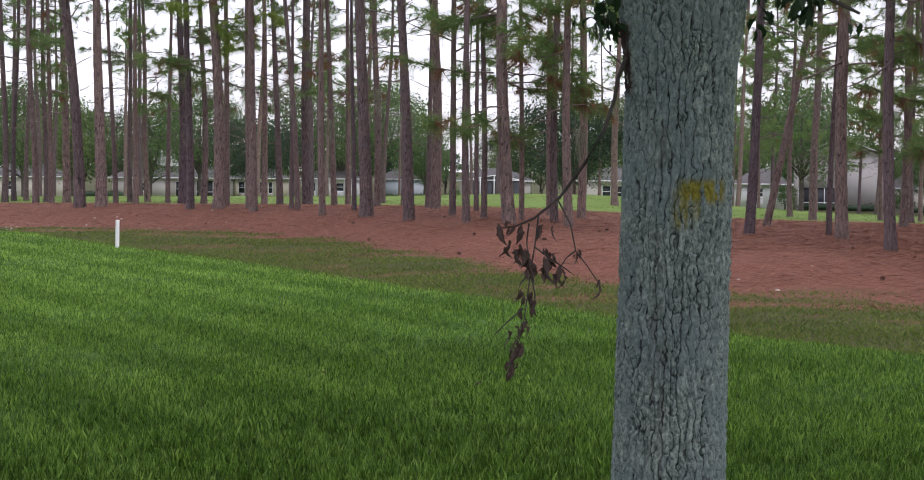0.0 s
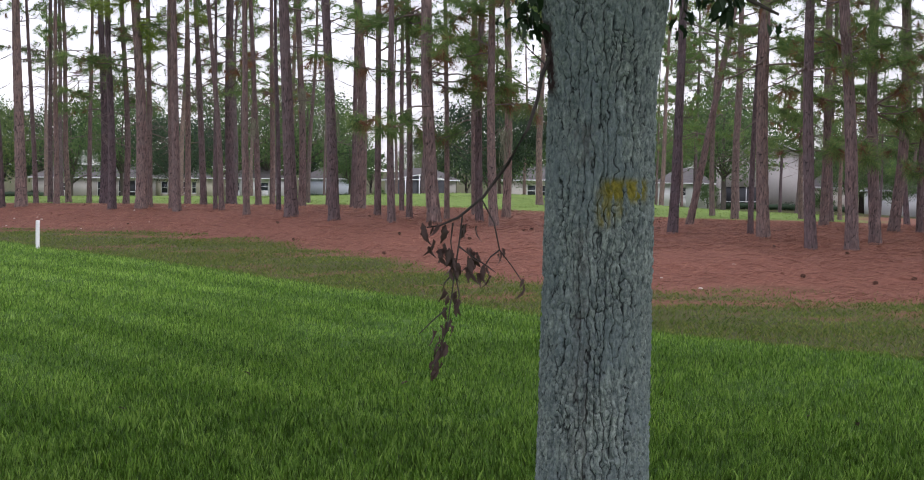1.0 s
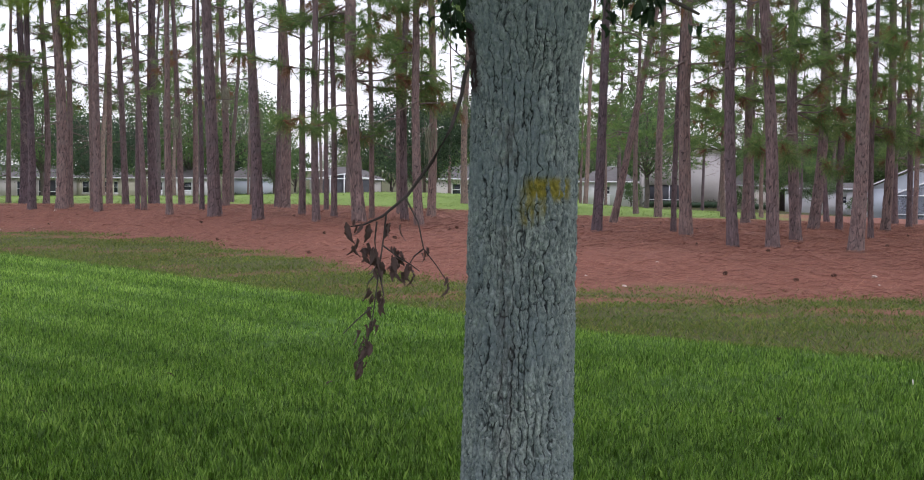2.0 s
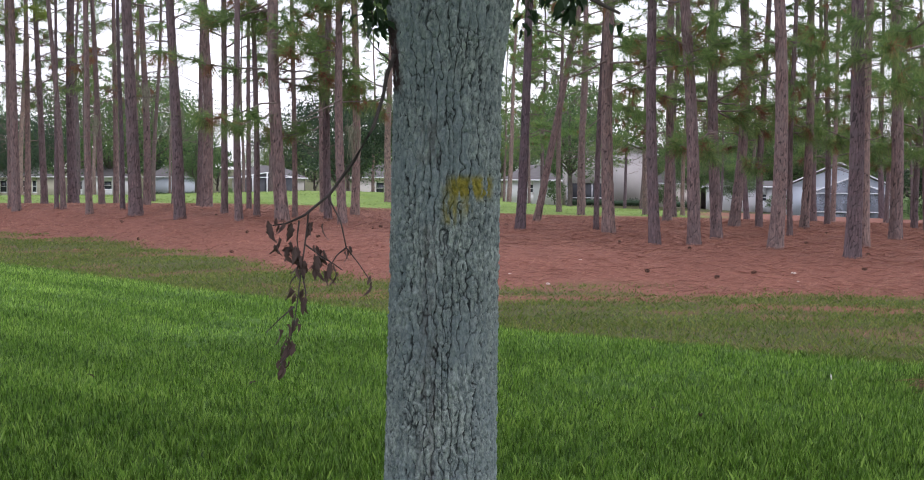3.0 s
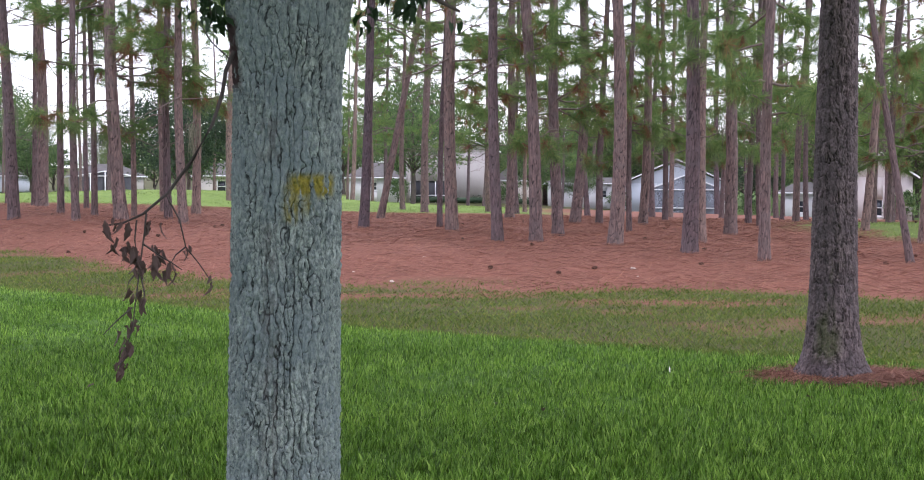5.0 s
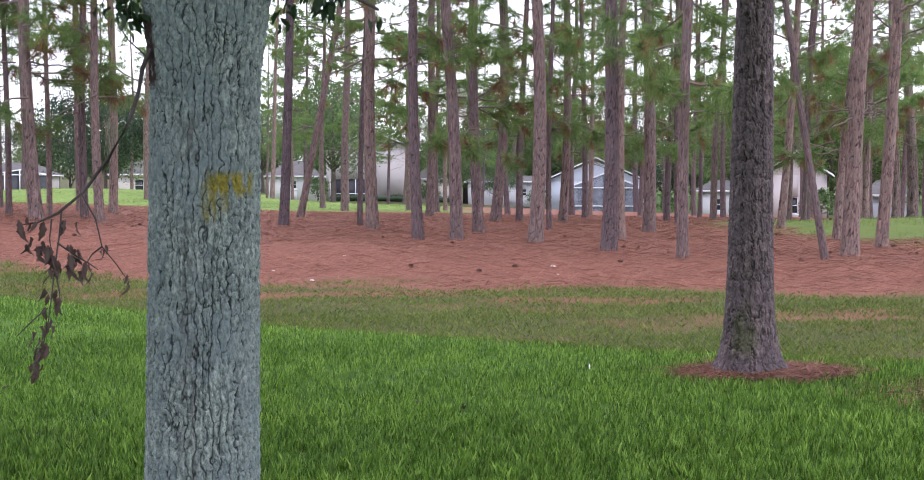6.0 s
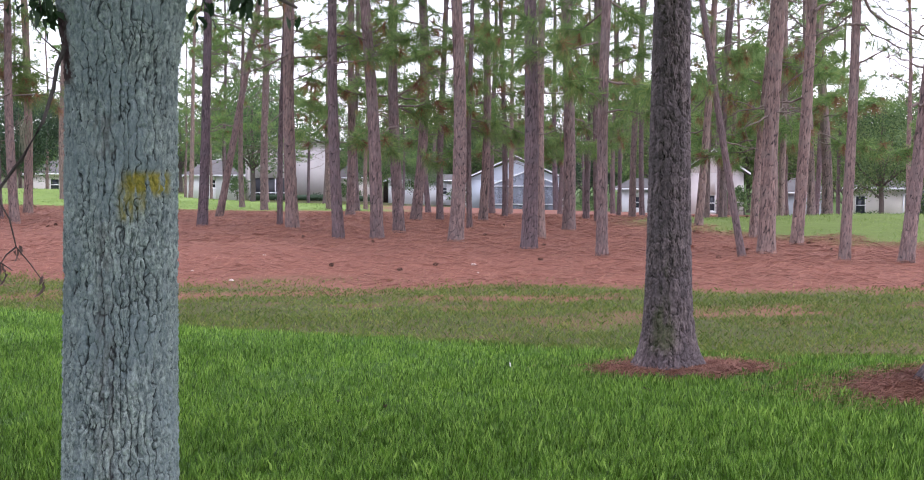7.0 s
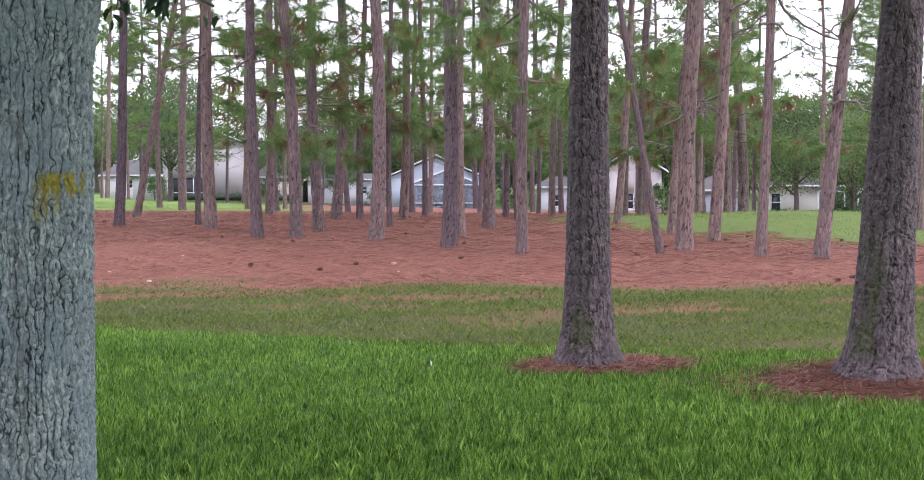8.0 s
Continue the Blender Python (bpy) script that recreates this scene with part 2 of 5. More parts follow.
M_STRAW = foliage("pine_straw", (0.115, 0.046, 0.033), (0.205, 0.088, 0.06), (0.31, 0.155, 0.105), 0.05, 0.75)
M_MOSS = foliage("hanging_moss", (0.13, 0.14, 0.10), (0.20, 0.21, 0.15), (0.27, 0.27, 0.20), 0.2)
M_WHITE = plain("white_plastic", (0.70, 0.70, 0.70), (0.84, 0.84, 0.84), 8, 0.45)
M_TRIM = plain("white_trim", (0.70, 0.71, 0.74), (0.82, 0.82, 0.84), 4, 0.5)
M_ROOF = plain("roof_shingles", (0.075, 0.07, 0.068), (0.125, 0.118, 0.115), 3, 0.9, 0.4, 0.02, (1, 1, 4))
M_SCREEN = plain("insect_screen", (0.035, 0.037, 0.045), (0.06, 0.062, 0.07), 3, 0.7)
M_GREYSCREEN = plain("pale_insect_screen", (0.16, 0.175, 0.21), (0.22, 0.235, 0.27), 2, 0.7)
t_ = M_GREYSCREEN.node_tree
mesh_ = node(t_, "ShaderNodeMixShader", Fac=0.4)
t_.links.new(t_.nodes["Principled BSDF"].outputs[0], mesh_.inputs[1])
t_.links.new(t_.nodes.new("ShaderNodeBsdfTransparent").outputs[0], mesh_.inputs[2])
t_.links.new(mesh_.outputs[0], t_.nodes["Material Output"].inputs["Surface"])
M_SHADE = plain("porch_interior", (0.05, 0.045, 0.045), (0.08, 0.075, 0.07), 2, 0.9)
M_CONE = plain("pine_cone", (0.05, 0.03, 0.022), (0.10, 0.06, 0.045), 30, 0.9)
M_PALE = plain("pale_litter", (0.45, 0.38, 0.33), (0.66, 0.58, 0.52), 20, 0.8)
M_GLASS, t_, b_ = material("window_glass", 0.08, 0, 0.5)
b_.inputs["Base Color"].default_value = (0.03, 0.035, 0.045, 1)


def stucco(name, low, high):
    return plain(name, low, high, 1.2, 0.9, 0.25, 0.01)


# the ground: four kinds of surface by the weights on its mesh
M_GROUND, t_, b_ = material("ground_cover", 0.95, 0, 0.15)
v_ = coords(t_)
fine_, mid_, broad_ = grain(t_, v_, 40, 6, 0.75), grain(t_, v_, 5, 4), grain(t_, v_, 0.35, 3)
soil_ = ramp(t_, fine_, (0.35, (0.012, 0.024, 0.006)), (0.65, (0.085, 0.165, 0.026)))
lawn_ = blend(t_, 0.5, soil_, ramp(t_, broad_, (0.3, (0.045, 0.11, 0.015)), (0.7, (0.085, 0.18, 0.03))))
lawn_ = blend(t_, 0.8, lawn_, ramp(t_, grain(t_, v_, 1.1, 5, 0.7), (0.34, (0.7, 0.72, 0.7)), (0.66, (1.45, 1.3, 1.4))), "MULTIPLY")
needle_ = grain(t_, coords(t_, (1, 1, 1)), 16, 6, 0.8)
straw_ = ramp(t_, needle_, (0.3, (0.120, 0.049, 0.036)), (0.5, (0.192, 0.082, 0.057)), (0.7, (0.268, 0.128, 0.09)))
straw_ = blend(t_, 0.55, straw_, ramp(t_, mid_, (0.3, (0.70, 0.68, 0.68)), (0.7, (1.22, 1.18, 1.15))), "MULTIPLY")
swale_ = ramp(t_, grain(t_, v_, 11, 6, 0.75), (0.25, (0.034, 0.055, 0.012)), (0.5, (0.060, 0.066, 0.023)), (0.75, (0.115, 0.074, 0.038)))
swale_ = blend(t_, 0.85, swale_, ramp(t_, fine_, (0.38, (0.5, 0.52, 0.5)), (0.62, (1.5, 1.45, 1.4))), "MULTIPLY")
tone_ = blend(t_, number(t_, "straw"), swale_, straw_)
tone_ = blend(t_, number(t_, "lawn"), tone_, lawn_)
bright_ = ramp(t_, fine_, (0.3, (0.10, 0.172, 0.03)), (0.7, (0.20, 0.295, 0.075)))
bright_ = blend(t_, 0.7, bright_, ramp(t_, grain(t_, v_, 0.9, 4), (0.3, (0.75, 0.8, 0.75)), (0.7, (1.2, 1.15, 1.1))), "MULTIPLY")
bright_ = blend(t_, 0.8, bright_, ramp(t_, grain(t_, v_, 3.2, 6, 0.75), (0.36, (0.68, 0.66, 0.62)), (0.64, (1.3, 1.22, 1.25))), "MULTIPLY")
tone_ = blend(t_, number(t_, "garden"), tone_, bright_)
t_.links.new(tone_, b_.inputs["Base Color"])
relief(t_, b_, needle_, 0.35, 0.02)


# ---- the ground: one sheet to the horizon ----
def build_ground():
    az = np.radians(np.r_[np.arange(-180, -42, 6.0), np.arange(-42, 42, 0.3), np.arange(42, 180, 6.0)])
    far = np.r_[0.0, 0.6 * 1.017 ** np.arange(430)]
    far = np.r_[far[far < 420], 600, 1000, 1800, 3200]
    a, d = np.meshgrid(az, far)
    x, y = d * np.sin(a), d * np.cos(a)
    z = ground_z(x, np.maximum(y, -30))
    z = np.where(d > 400, -3.0, z)
    z = z + (fnoise(x, y, 1.7, 3) - 0.5) * 0.05 * step(3, 9, d)
    straw, lawn, garden = covers(x, y)
    z = z + straw * (fnoise(x, y, 0.5, 5) - 0.5) * 0.018
    shape = Shape().add(np.stack([x, y, z], -1), grid_faces(len(far), len(az), True))
    me = shape.mesh("ground")
    give(me, "straw", straw), give(me, "lawn", lawn), give(me, "garden", garden)
    me.materials.append(M_GROUND)
    tagged(new("ground", me), "mown lawn falling to a thin-grassed swale and rust-brown pine straw", "ground", kind="structure")


def covers(x, y):
    """Weights of pine straw, lawn and the bright lawns round the houses."""
    yr, ye = np.interp(x, RIDGE_X, RIDGE_Y), np.interp(x, EDGE_X, EDGE_Y)
    n, m = fnoise(x, y, 1.6, 1) - 0.5, fnoise(x, y, 5.0, 2) - 0.5
    lawn = step(0.35, -0.25, y - yr + n * 0.5)
    straw = step(-0.7, 0.9, y - ye + n * 3.0 + m * 2.5)
    patch = step(0.54, 0.70, fnoise(x * 0.5, y * 1.5, 1.3, 8)) * step(-7.5, -1.0, y - ye) * 0.75
    straw = np.maximum(straw, patch)
    for px, py, rx, ry in RINGS:
        ring = step(1.15, 0.85, np.hypot((x - px) / rx, (y - py) / ry) + n * 0.7)
        straw, lawn = np.maximum(straw, ring), lawn * (1 - ring)
    far = np.hypot(x, y)
    straw = straw * step(125, 100, far)
    back = step(-1.5, 1.5, far + m * 6 - np.interp(x, [-40, -20, -13, 0], [70, 64, 56, 57])) * step(3.0, -1.0, x + m * 6 - 0.02 * (y - 80))
    strip = step(63, 67, far + m * 5) * step(112, 104, far) * step(9.5, 6, x + m * 4) * step(-8, -3, x)
    knoll = step(1.2, 0.9, np.hypot((x - 20.0) / 8.0, (y - 39.5) / 13.0) + n * 0.3)
    right = step(80, 92, far) * step(33, 42, x + m * 6) * 0.7
    garden = np.clip(np.maximum(back, strip) + 0.35 * knoll, 0, 1) * step(225, 205, far)
    lawn = lawn * step(225, 205, far)
    lawn = np.maximum(lawn, np.maximum(knoll * 0.8, right))
    return straw, lawn, garden


RINGS = [(3.55, 11.0, 0.62, 0.42), (5.05, 9.55, 0.95, 0.72)]
build_ground()


# ---- grass and straw ----
def blades(x, y, height, width, lean, seed):
    """Upright blades of grass: a bent strip of two faces each."""
    r = np.random.default_rng(seed)
    n = len(x)
    z = ground_z(x, y) - 0.006
    turn, bend = r.random(n) * 2 * np.pi, r.random(n) * 2 * np.pi
    h, w = height * (0.55 + 0.9 * r.random(n)), width * (0.6 + 0.8 * r.random(n)) / 2
    tilt = lean * (0.2 + r.random(n))
    side = np.stack([np.cos(turn), np.sin(turn), 0 * turn], -1) * w[:, None]
    over = np.stack([np.cos(bend), np.sin(bend), 0 * bend], -1) * (tilt * h)[:, None]
    base = np.stack([x, y, z], -1)
    up = np.stack([0 * h, 0 * h, h], -1)
    mid = base + over * 0.3 + up * 0.6
    v = np.stack([base - side, base + side, mid + side * 0.8, base + over + up], 1)
    k = np.arange(n)[:, None] * 4
    return Shape().add(v, np.concatenate([k + [0, 1, 2], k + [0, 2, 3]]))


def scatter(n, d0, d1, a0, a1, power, seed):
    """Points in a fan of ground, thinning out with distance."""
    r = np.random.default_rng(seed)
    p = 2 - power
    d = (d0**p + r.random(n) * (d1**p - d0**p)) ** (1 / p)
    a = np.radians(a0 + r.random(n) * (a1 - a0))
    return d * np.sin(a), d * np.cos(a), d, r.random(n)


def stuff(name, shape, mat, label, category):
    me = shape.mesh(name, False)
    me.materials.append(mat)
    return tagged(new(name, me), label, category, kind="stuff")


x, y, d, keep = scatter(1050000, 6.6, 37, -30.5, 30.5, 1.4, 11)
straw_w, lawn_w, _ = covers(x, y)
clump = 0.3 * fnoise(x, y, 0.40, 6) + 0.7 * vnoise(x, y, 0.075, 8)
ok = (keep < lawn_w * (0.38 + 1.2 * clump)) & (straw_w < 0.5)
x, y, d, clump = x[ok], y[ok], d[ok], clump[ok]
tall = 0.056 * (0.4 + 1.2 * clump) * (0.75 + 0.25 * step(14, 8, d))
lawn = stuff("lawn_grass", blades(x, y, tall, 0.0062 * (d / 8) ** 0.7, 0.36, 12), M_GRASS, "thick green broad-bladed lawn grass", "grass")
# mower passes, plainest where lawn lies open; left sheen is painted into the tone
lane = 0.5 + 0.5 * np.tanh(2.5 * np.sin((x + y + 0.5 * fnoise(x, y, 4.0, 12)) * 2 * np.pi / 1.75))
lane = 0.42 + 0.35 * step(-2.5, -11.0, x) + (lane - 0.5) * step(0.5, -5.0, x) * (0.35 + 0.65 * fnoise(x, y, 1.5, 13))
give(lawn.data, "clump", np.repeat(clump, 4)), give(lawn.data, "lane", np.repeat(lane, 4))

x, y, d, keep = scatter(620000, 11, 48, -31, 31, 1.2, 13)
straw_w, lawn_w, _ = covers(x, y)
ye = np.interp(x, EDGE_X, EDGE_Y)
ok = (lawn_w < 0.5) & (y < ye + 1.5) & (keep < (1 - straw_w * 0.97) * (0.55 + 1.5 * step(0.38, 0.58, fnoise(x * 0.6, y * 1.6, 1.4, 7))))
x, y, d = x[ok], y[ok], d[ok]
stuff("swale_grass", blades(x, y, 0.044, 0.0058 * (d / 10) ** 0.7, 1.0, 14), M_THIN, "thin yellowish grass mixed with fallen pine needles", "grass")

# the lawns further off: the knoll and the strips before the houses
x, y, d, keep = scatter(240000, 27, 100, -34, 34, 0.8, 18)
straw_w, lawn_w, garden_w = covers(x, y)
ok = (y > np.interp(x, EDGE_X, EDGE_Y) + 6) & (keep < np.maximum(lawn_w, garden_w) * 1.2 * step(0.3, 0.55, fnoise(x, y * 0.5, 1.5, 3)))
x, y, d = x[ok], y[ok], d[ok]
stuff("garden_grass", blades(x, y, 0.05, 0.009 * (d / 40), 0.8, 19), M_FAR, "short bright lawn grass before the houses", "grass")


def litter(x, y, length, width, seed):
    """Fallen needles, lying about."""
    r = np.random.default_rng(seed)
    n = len(x)
    a, pitch = r.random(n) * np.pi, (r.random(n) - 0.35) * 0.7
    l = length * (0.5 + r.random(n))
    run = np.stack([np.cos(a), np.sin(a), pitch], -1) * (l / 2)[:, None]
    side = np.stack([-np.sin(a), np.cos(a), 0.5 + 0 * a], -1) * (width / 2)[:, None]
    c = np.stack([x, y, ground_z(x, y) + 0.03 + 0.02 * r.random(n)], -1)
    v = np.stack([c - run - side, c - run + side, c + run + side, c + run - side], 1)
    return Shape().add(v, np.arange(n)[:, None] * 4 + [[0, 1, 2, 3]])


x, y, d, keep = scatter(300000, 10, 60, -31, 31, 1.0, 15)
straw_w, lawn_w, _ = covers(x, y)
ok = (keep < straw_w**3 * (0.3 + fnoise(x, y, 2.5, 9))) & (lawn_w < 0.5)
x, y, d = x[ok], y[ok], d[ok]
stuff("pine_straw", litter(x, y, 0.17, 0.002 + 0.00012 * d, 16), M_STRAW, "fallen rust-brown pine needles covering the ground", "pine straw")
for px, py, rx, ry in RINGS:
    r_ = np.random.default_rng(int(px * 10))
    x, y = px + r_.normal(0, rx * 0.48, 9000), py + r_.normal(0, ry * 0.48, 9000)
    stuff("straw_ring", litter(x, y, 0.11, 0.0022 + 0 * x, 17), M_STRAW, "ring of fallen needles round a pine's foot", "pine straw")


# ---- bark, needles and leaves ----
def cells(u, v, wrap, seed, jitter=0.85):
    """Cells round a trunk: distance to the nearest border (0 at a joint) and a number for each cell. u wraps after a whole count."""
    r = np.random.default_rng(seed)
    rows = 400
    ju, jv, tone = r.random((wrap, rows)), r.random((wrap, rows)), r.random((wrap, rows))
    iu, iv = np.floor(u).astype(int), np.floor(v).astype(int)
    best, second, mark = np.full(u.shape, 9.0), np.full(u.shape, 9.0), np.zeros(u.shape)
    for a in (-1, 0, 1):
        for b in (-1, 0, 1):
            cu, cv = (iu + a) % wrap, (iv + b) % rows
            du = iu + a + 0.5 + (ju[cu, cv] - 0.5) * jitter - u
            dv = iv + b + 0.5 + (jv[cu, cv] - 0.5) * jitter - v
            d = np.hypot(du, dv)
            near = d < best
            second = np.where(near, best, np.minimum(second, d))
            mark = np.where(near, tone[cu, cv], mark)
            best = np.where(near, d, best)
    return second - best, mark


def strips(u, v, wrap, seed, across):
    """Upright strips of bark with faint breaks across them: distance to the nearest border and a number for each plate."""
    r = np.random.default_rng(seed)
    shift, pace, tone = r.random(wrap) * 50, 0.65 + 0.7 * r.random(wrap), r.random((wrap, 400))
    c = np.floor(u).astype(int)
    k = c % wrap
    row = v * pace[k] + shift[k]
    i = np.floor(row).astype(int)
    du, dv = 0.5 - np.abs(u - c - 0.5), 0.5 - np.abs(row - i - 0.5)
    return np.minimum(du, dv * 1.5 + across), tone[k, i % 400]


def trunk_mesh(name, heights, radius, sides, wrap, tall, depth, seed, warp=0.35, centre=None, joint=0.22, lobes=0.03, level=0.5, second=0.3, roots=0.0, rough=0.35, upright=False):
    """A trunk with bark plates standing proud of furrows. tall: a plate's height in metres; wrap: plates round the trunk."""
    a = np.arange(sides) * 2 * np.pi / sides
    h, a = np.meshgrid(heights, a, indexing="ij")
    r = radius(h)
    turns, u64 = a / (2 * np.pi), a / (2 * np.pi) * 64
    n1 = vnoise(u64 / 4, h / 0.10, 1.0, seed) * 0.5 + vnoise(u64 / 2, h / 0.035, 1.0, seed + 1) * 0.5 - 0.5
    n2 = vnoise(u64 / 2, h / 0.06, 1.0, seed + 3) * 0.5 + vnoise(u64, h / 0.03, 1.0, seed + 4) * 0.5 - 0.5
    tiny = vnoise(u64 * 2, h / 0.014, 1.0, seed + 15) - 0.5
    if upright:
        border, tone = strips(turns * wrap + n1 * warp * 2.0 + (vnoise(u64 * 0.9, h / 0.045, 1.0, seed + 21) - 0.5) * 0.75 + tiny * 0.3, h / tall + n2 * warp * 1.5, wrap, seed, joint * 0.25)
    else:
        border, tone = cells(turns * wrap + n1 * warp * 2 + tiny * 0.12, h / tall + n2 * warp, wrap, seed, 1.0)
    gate = vnoise(u64 / 2, h / 0.09, 1.0, seed + 5)
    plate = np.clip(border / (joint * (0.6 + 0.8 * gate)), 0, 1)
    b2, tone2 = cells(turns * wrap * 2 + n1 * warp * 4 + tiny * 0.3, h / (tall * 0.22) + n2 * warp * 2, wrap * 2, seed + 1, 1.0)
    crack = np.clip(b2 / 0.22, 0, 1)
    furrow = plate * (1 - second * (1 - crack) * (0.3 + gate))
    tone = 0.6 * tone + 0.4 * tone2
    fine = vnoise(u64 * 2, h / 0.012, 1.0, seed + 9) + 0.5 * vnoise(u64 * 4, h / 0.006, 1.0, seed + 10) - 0.75
    lobe = np.cos(a * 3 + seed) * lobes + np.cos(a * 5 + h * 2 + seed) * lobes * 0.5
    r = r * (1 + lobe) + depth * (furrow - level) * (0.7 + 0.6 * tone) + depth * rough * fine
    if roots:
        r = r + roots * np.exp(-np.maximum(h, 0) / 0.17) * np.clip(0.35 + 0.8 * np.cos(a * 4 + seed) + 0.4 * np.cos(a * 7 + 1), 0, None)
    ox, oy = centre(h) if centre else (0 * h, 0 * h)
    co = np.stack([ox + r * np.cos(a), oy + r * np.sin(a), h], -1)
    me = Shape().add(co, grid_faces(len(heights), sides, True)).mesh(name)
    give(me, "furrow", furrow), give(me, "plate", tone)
    return me, co, a, h


def tufts(centres, axes, count, length, width, r, spread=0.8):
    """Sprays of needles at the ends of shoots."""
    n = len(centres)
    way = axes[:, None] * 0.55 + r.normal(0, spread * 0.6, (n, count, 3))
    way /= np.linalg.norm(way, axis=-1, keepdims=True)
    way[..., 2] -= 0.18
    l = length * (0.7 + 0.5 * r.random((n, count, 1)))
    side = np.cross(way, r.normal(0, 1, (n, count, 3)))
    side *= width / 2 / (np.linalg.norm(side, axis=-1, keepdims=True) + 1e-9)
    base = centres[:, None] - axes[:, None] * (r.random((n, count, 1)) * length * 0.7)
    v = np.stack([base - side, base + side, base + way * l], 2)
    return v.reshape(-1, 3), np.arange(n * count)[:, None] * 3 + [[0, 1, 2]]


def bough(r, z, reach, a, rise, start=0.12):
    """A limb's line from the trunk outward, drooping then turning up at its end."""
    s = np.linspace(0, 1, 7)
    wob = np.cumsum(r.normal(0, 0.05, (7, 2)), 0) * reach
    out = start + reach * s
    return np.stack([np.cos(a) * out - np.sin(a) * wob[:, 0], np.sin(a) * out + np.cos(a) * wob[:, 0],
                     z + rise * reach * s + 0.12 * reach * s**2 + wob[:, 1] * 0.5], -1)


def shoots_of(r, line, wood, ks, thick=0.007):
    """Side shoots along a bough: their ends and ways."""
    ends, ways = [], []
    for k in ks:
        for _ in range(2):
            d = line[k] - line[k - 1]
            d = d / np.linalg.norm(d) + r.normal(0, 0.7, 3)
            d /= np.linalg.norm(d)
            e = line[k] + d * r.uniform(0.08, 0.32)
            wood.tube([line[k], (line[k] + e) / 2 + r.normal(0, 0.015, 3), e], [thick, thick * 0.8, thick * 0.5], 3)
            ends.append(e), ways.append(d)
    return np.array(ends), np.array(ways)


def pine_template(seed, live_from, live_to, live, dead, tall=15.0, needles=62, rust=0.0, joined=False, half=0.15, long=0.34, reach_most=1.9, rise=(-0.15, 0.25)):
    """A pine: bark trunk, bare dead branches, live boughs with needle tufts, a crown at the top."""
    r = np.random.default_rng(seed)
    top = thing("pine_tree", (0, 0, 0), 0, "tall straight pine with reddish-grey plated bark in pine straw", "pine tree", "pines of the grove")
    rad = lambda h: half * ((1 - 0.045 * h) + 0.2 * np.exp(-np.maximum(h, 0) / 0.2) + 0.08 * np.exp(-np.maximum(h, 0) / 1.0))
    bend, turn = r.uniform(0.03, 0.12), r.random() * 6.28
    centre = lambda h: (bend * np.sin(h * 0.45 + turn) - bend * np.sin(turn), 0.5 * bend * np.sin(h * 0.6))
    heights = np.r_[np.linspace(-0.15, 6, 150), np.linspace(6.1, tall, 30)]
    me, *_ = trunk_mesh("trunk", heights, rad, 36, 13, 0.28, 0.016, seed, 0.3, centre, 0.26, 0.04)
    part("trunk", me, M_PINE, top)
    at = lambda z: np.array([*centre(z), 0.0])
    bare = Shape()
    for _ in range(dead):
        z, reach = r.uniform(2.4, 9.5), r.uniform(0.3, reach_most)
        line = bough(r, z, reach, r.random() * 6.28, r.uniform(-0.5, 0.5), 0.05) + at(z)
        wood = bare if joined else Shape()
        wood.tube(line, np.linspace(0.010 + 0.007 * reach, 0.004, 7), 4)
        for k in (2, 3, 4, 5, 5) if reach > 0.6 else (4,):
            end = line[k] + r.normal(0, 0.28, 3)
            wood.tube([line[k], (line[k] + end) / 2 + r.normal(0, 0.04, 3), end], [0.008, 0.006, 0.003], 3)
        if not joined:
            part("dead_branch", wood, M_TWIG, top, "bare grey-brown dead branch")
    if joined:
        part("dead_wood", bare, M_TWIG, top, "bare dead branches", kind="stuff")
    wood, crown, browned = Shape(), Shape(), Shape()

    def spray(green, brown, ends, ways):
        pick = r.random(len(ends)) < rust
        if (~pick).any():
            green.add(*tufts(ends[~pick], ways[~pick], needles, long, 0.0095, r))
        if pick.any():
            brown.add(*tufts(ends[pick] - [0, 0, 0.08], ways[pick] * 0.4 - [0, 0, 0.5], needles, long * 0.8, 0.0095, r, 0.5))

    for z in r.uniform(live_from, live_to, live):
        reach = r.uniform(0.9, 2.0)
        line = bough(r, z, reach, r.random() * 6.28, r.uniform(*rise)) + at(z)
        if joined:
            wood.tube(line, np.linspace(0.022, 0.006, 7), 4)
            spray(crown, browned, *shoots_of(r, line, wood, (2, 3, 4, 5, 6, 6)))
        else:
            w, g, b = Shape(), Shape(), Shape()
            w.tube(line, np.linspace(0.022, 0.006, 7), 5)
            spray(g, b, *shoots_of(r, line, w, (2, 3, 4, 5, 6, 6)))
            limb = part("bough", w, M_TWIG, top, "thin grey-brown bough")
            if g.count:
                part("needles", g, M_NEEDLE, limb, "tufts of long green needles", smooth=False)
            if b.count:
                part("dead_needles", b, M_RUST, limb, "hanging rust-brown dead needles", smooth=False)
    for z in np.linspace(9.6, tall - 0.4, 24):
        reach = (1 - (z - 9.2) / 6.8) * r.uniform(1.3, 2.3)
        line = bough(r, z, reach, r.random() * 6.28, r.uniform(-0.12, 0.3)) + at(z)
        wood.tube(line, np.linspace(0.024, 0.006, 7), 4)
        spray(crown, browned, *shoots_of(r, line, wood, (3, 5, 6)))
    part("crown_wood", wood, M_TWIG, top, "thin boughs of the crown", kind="stuff")
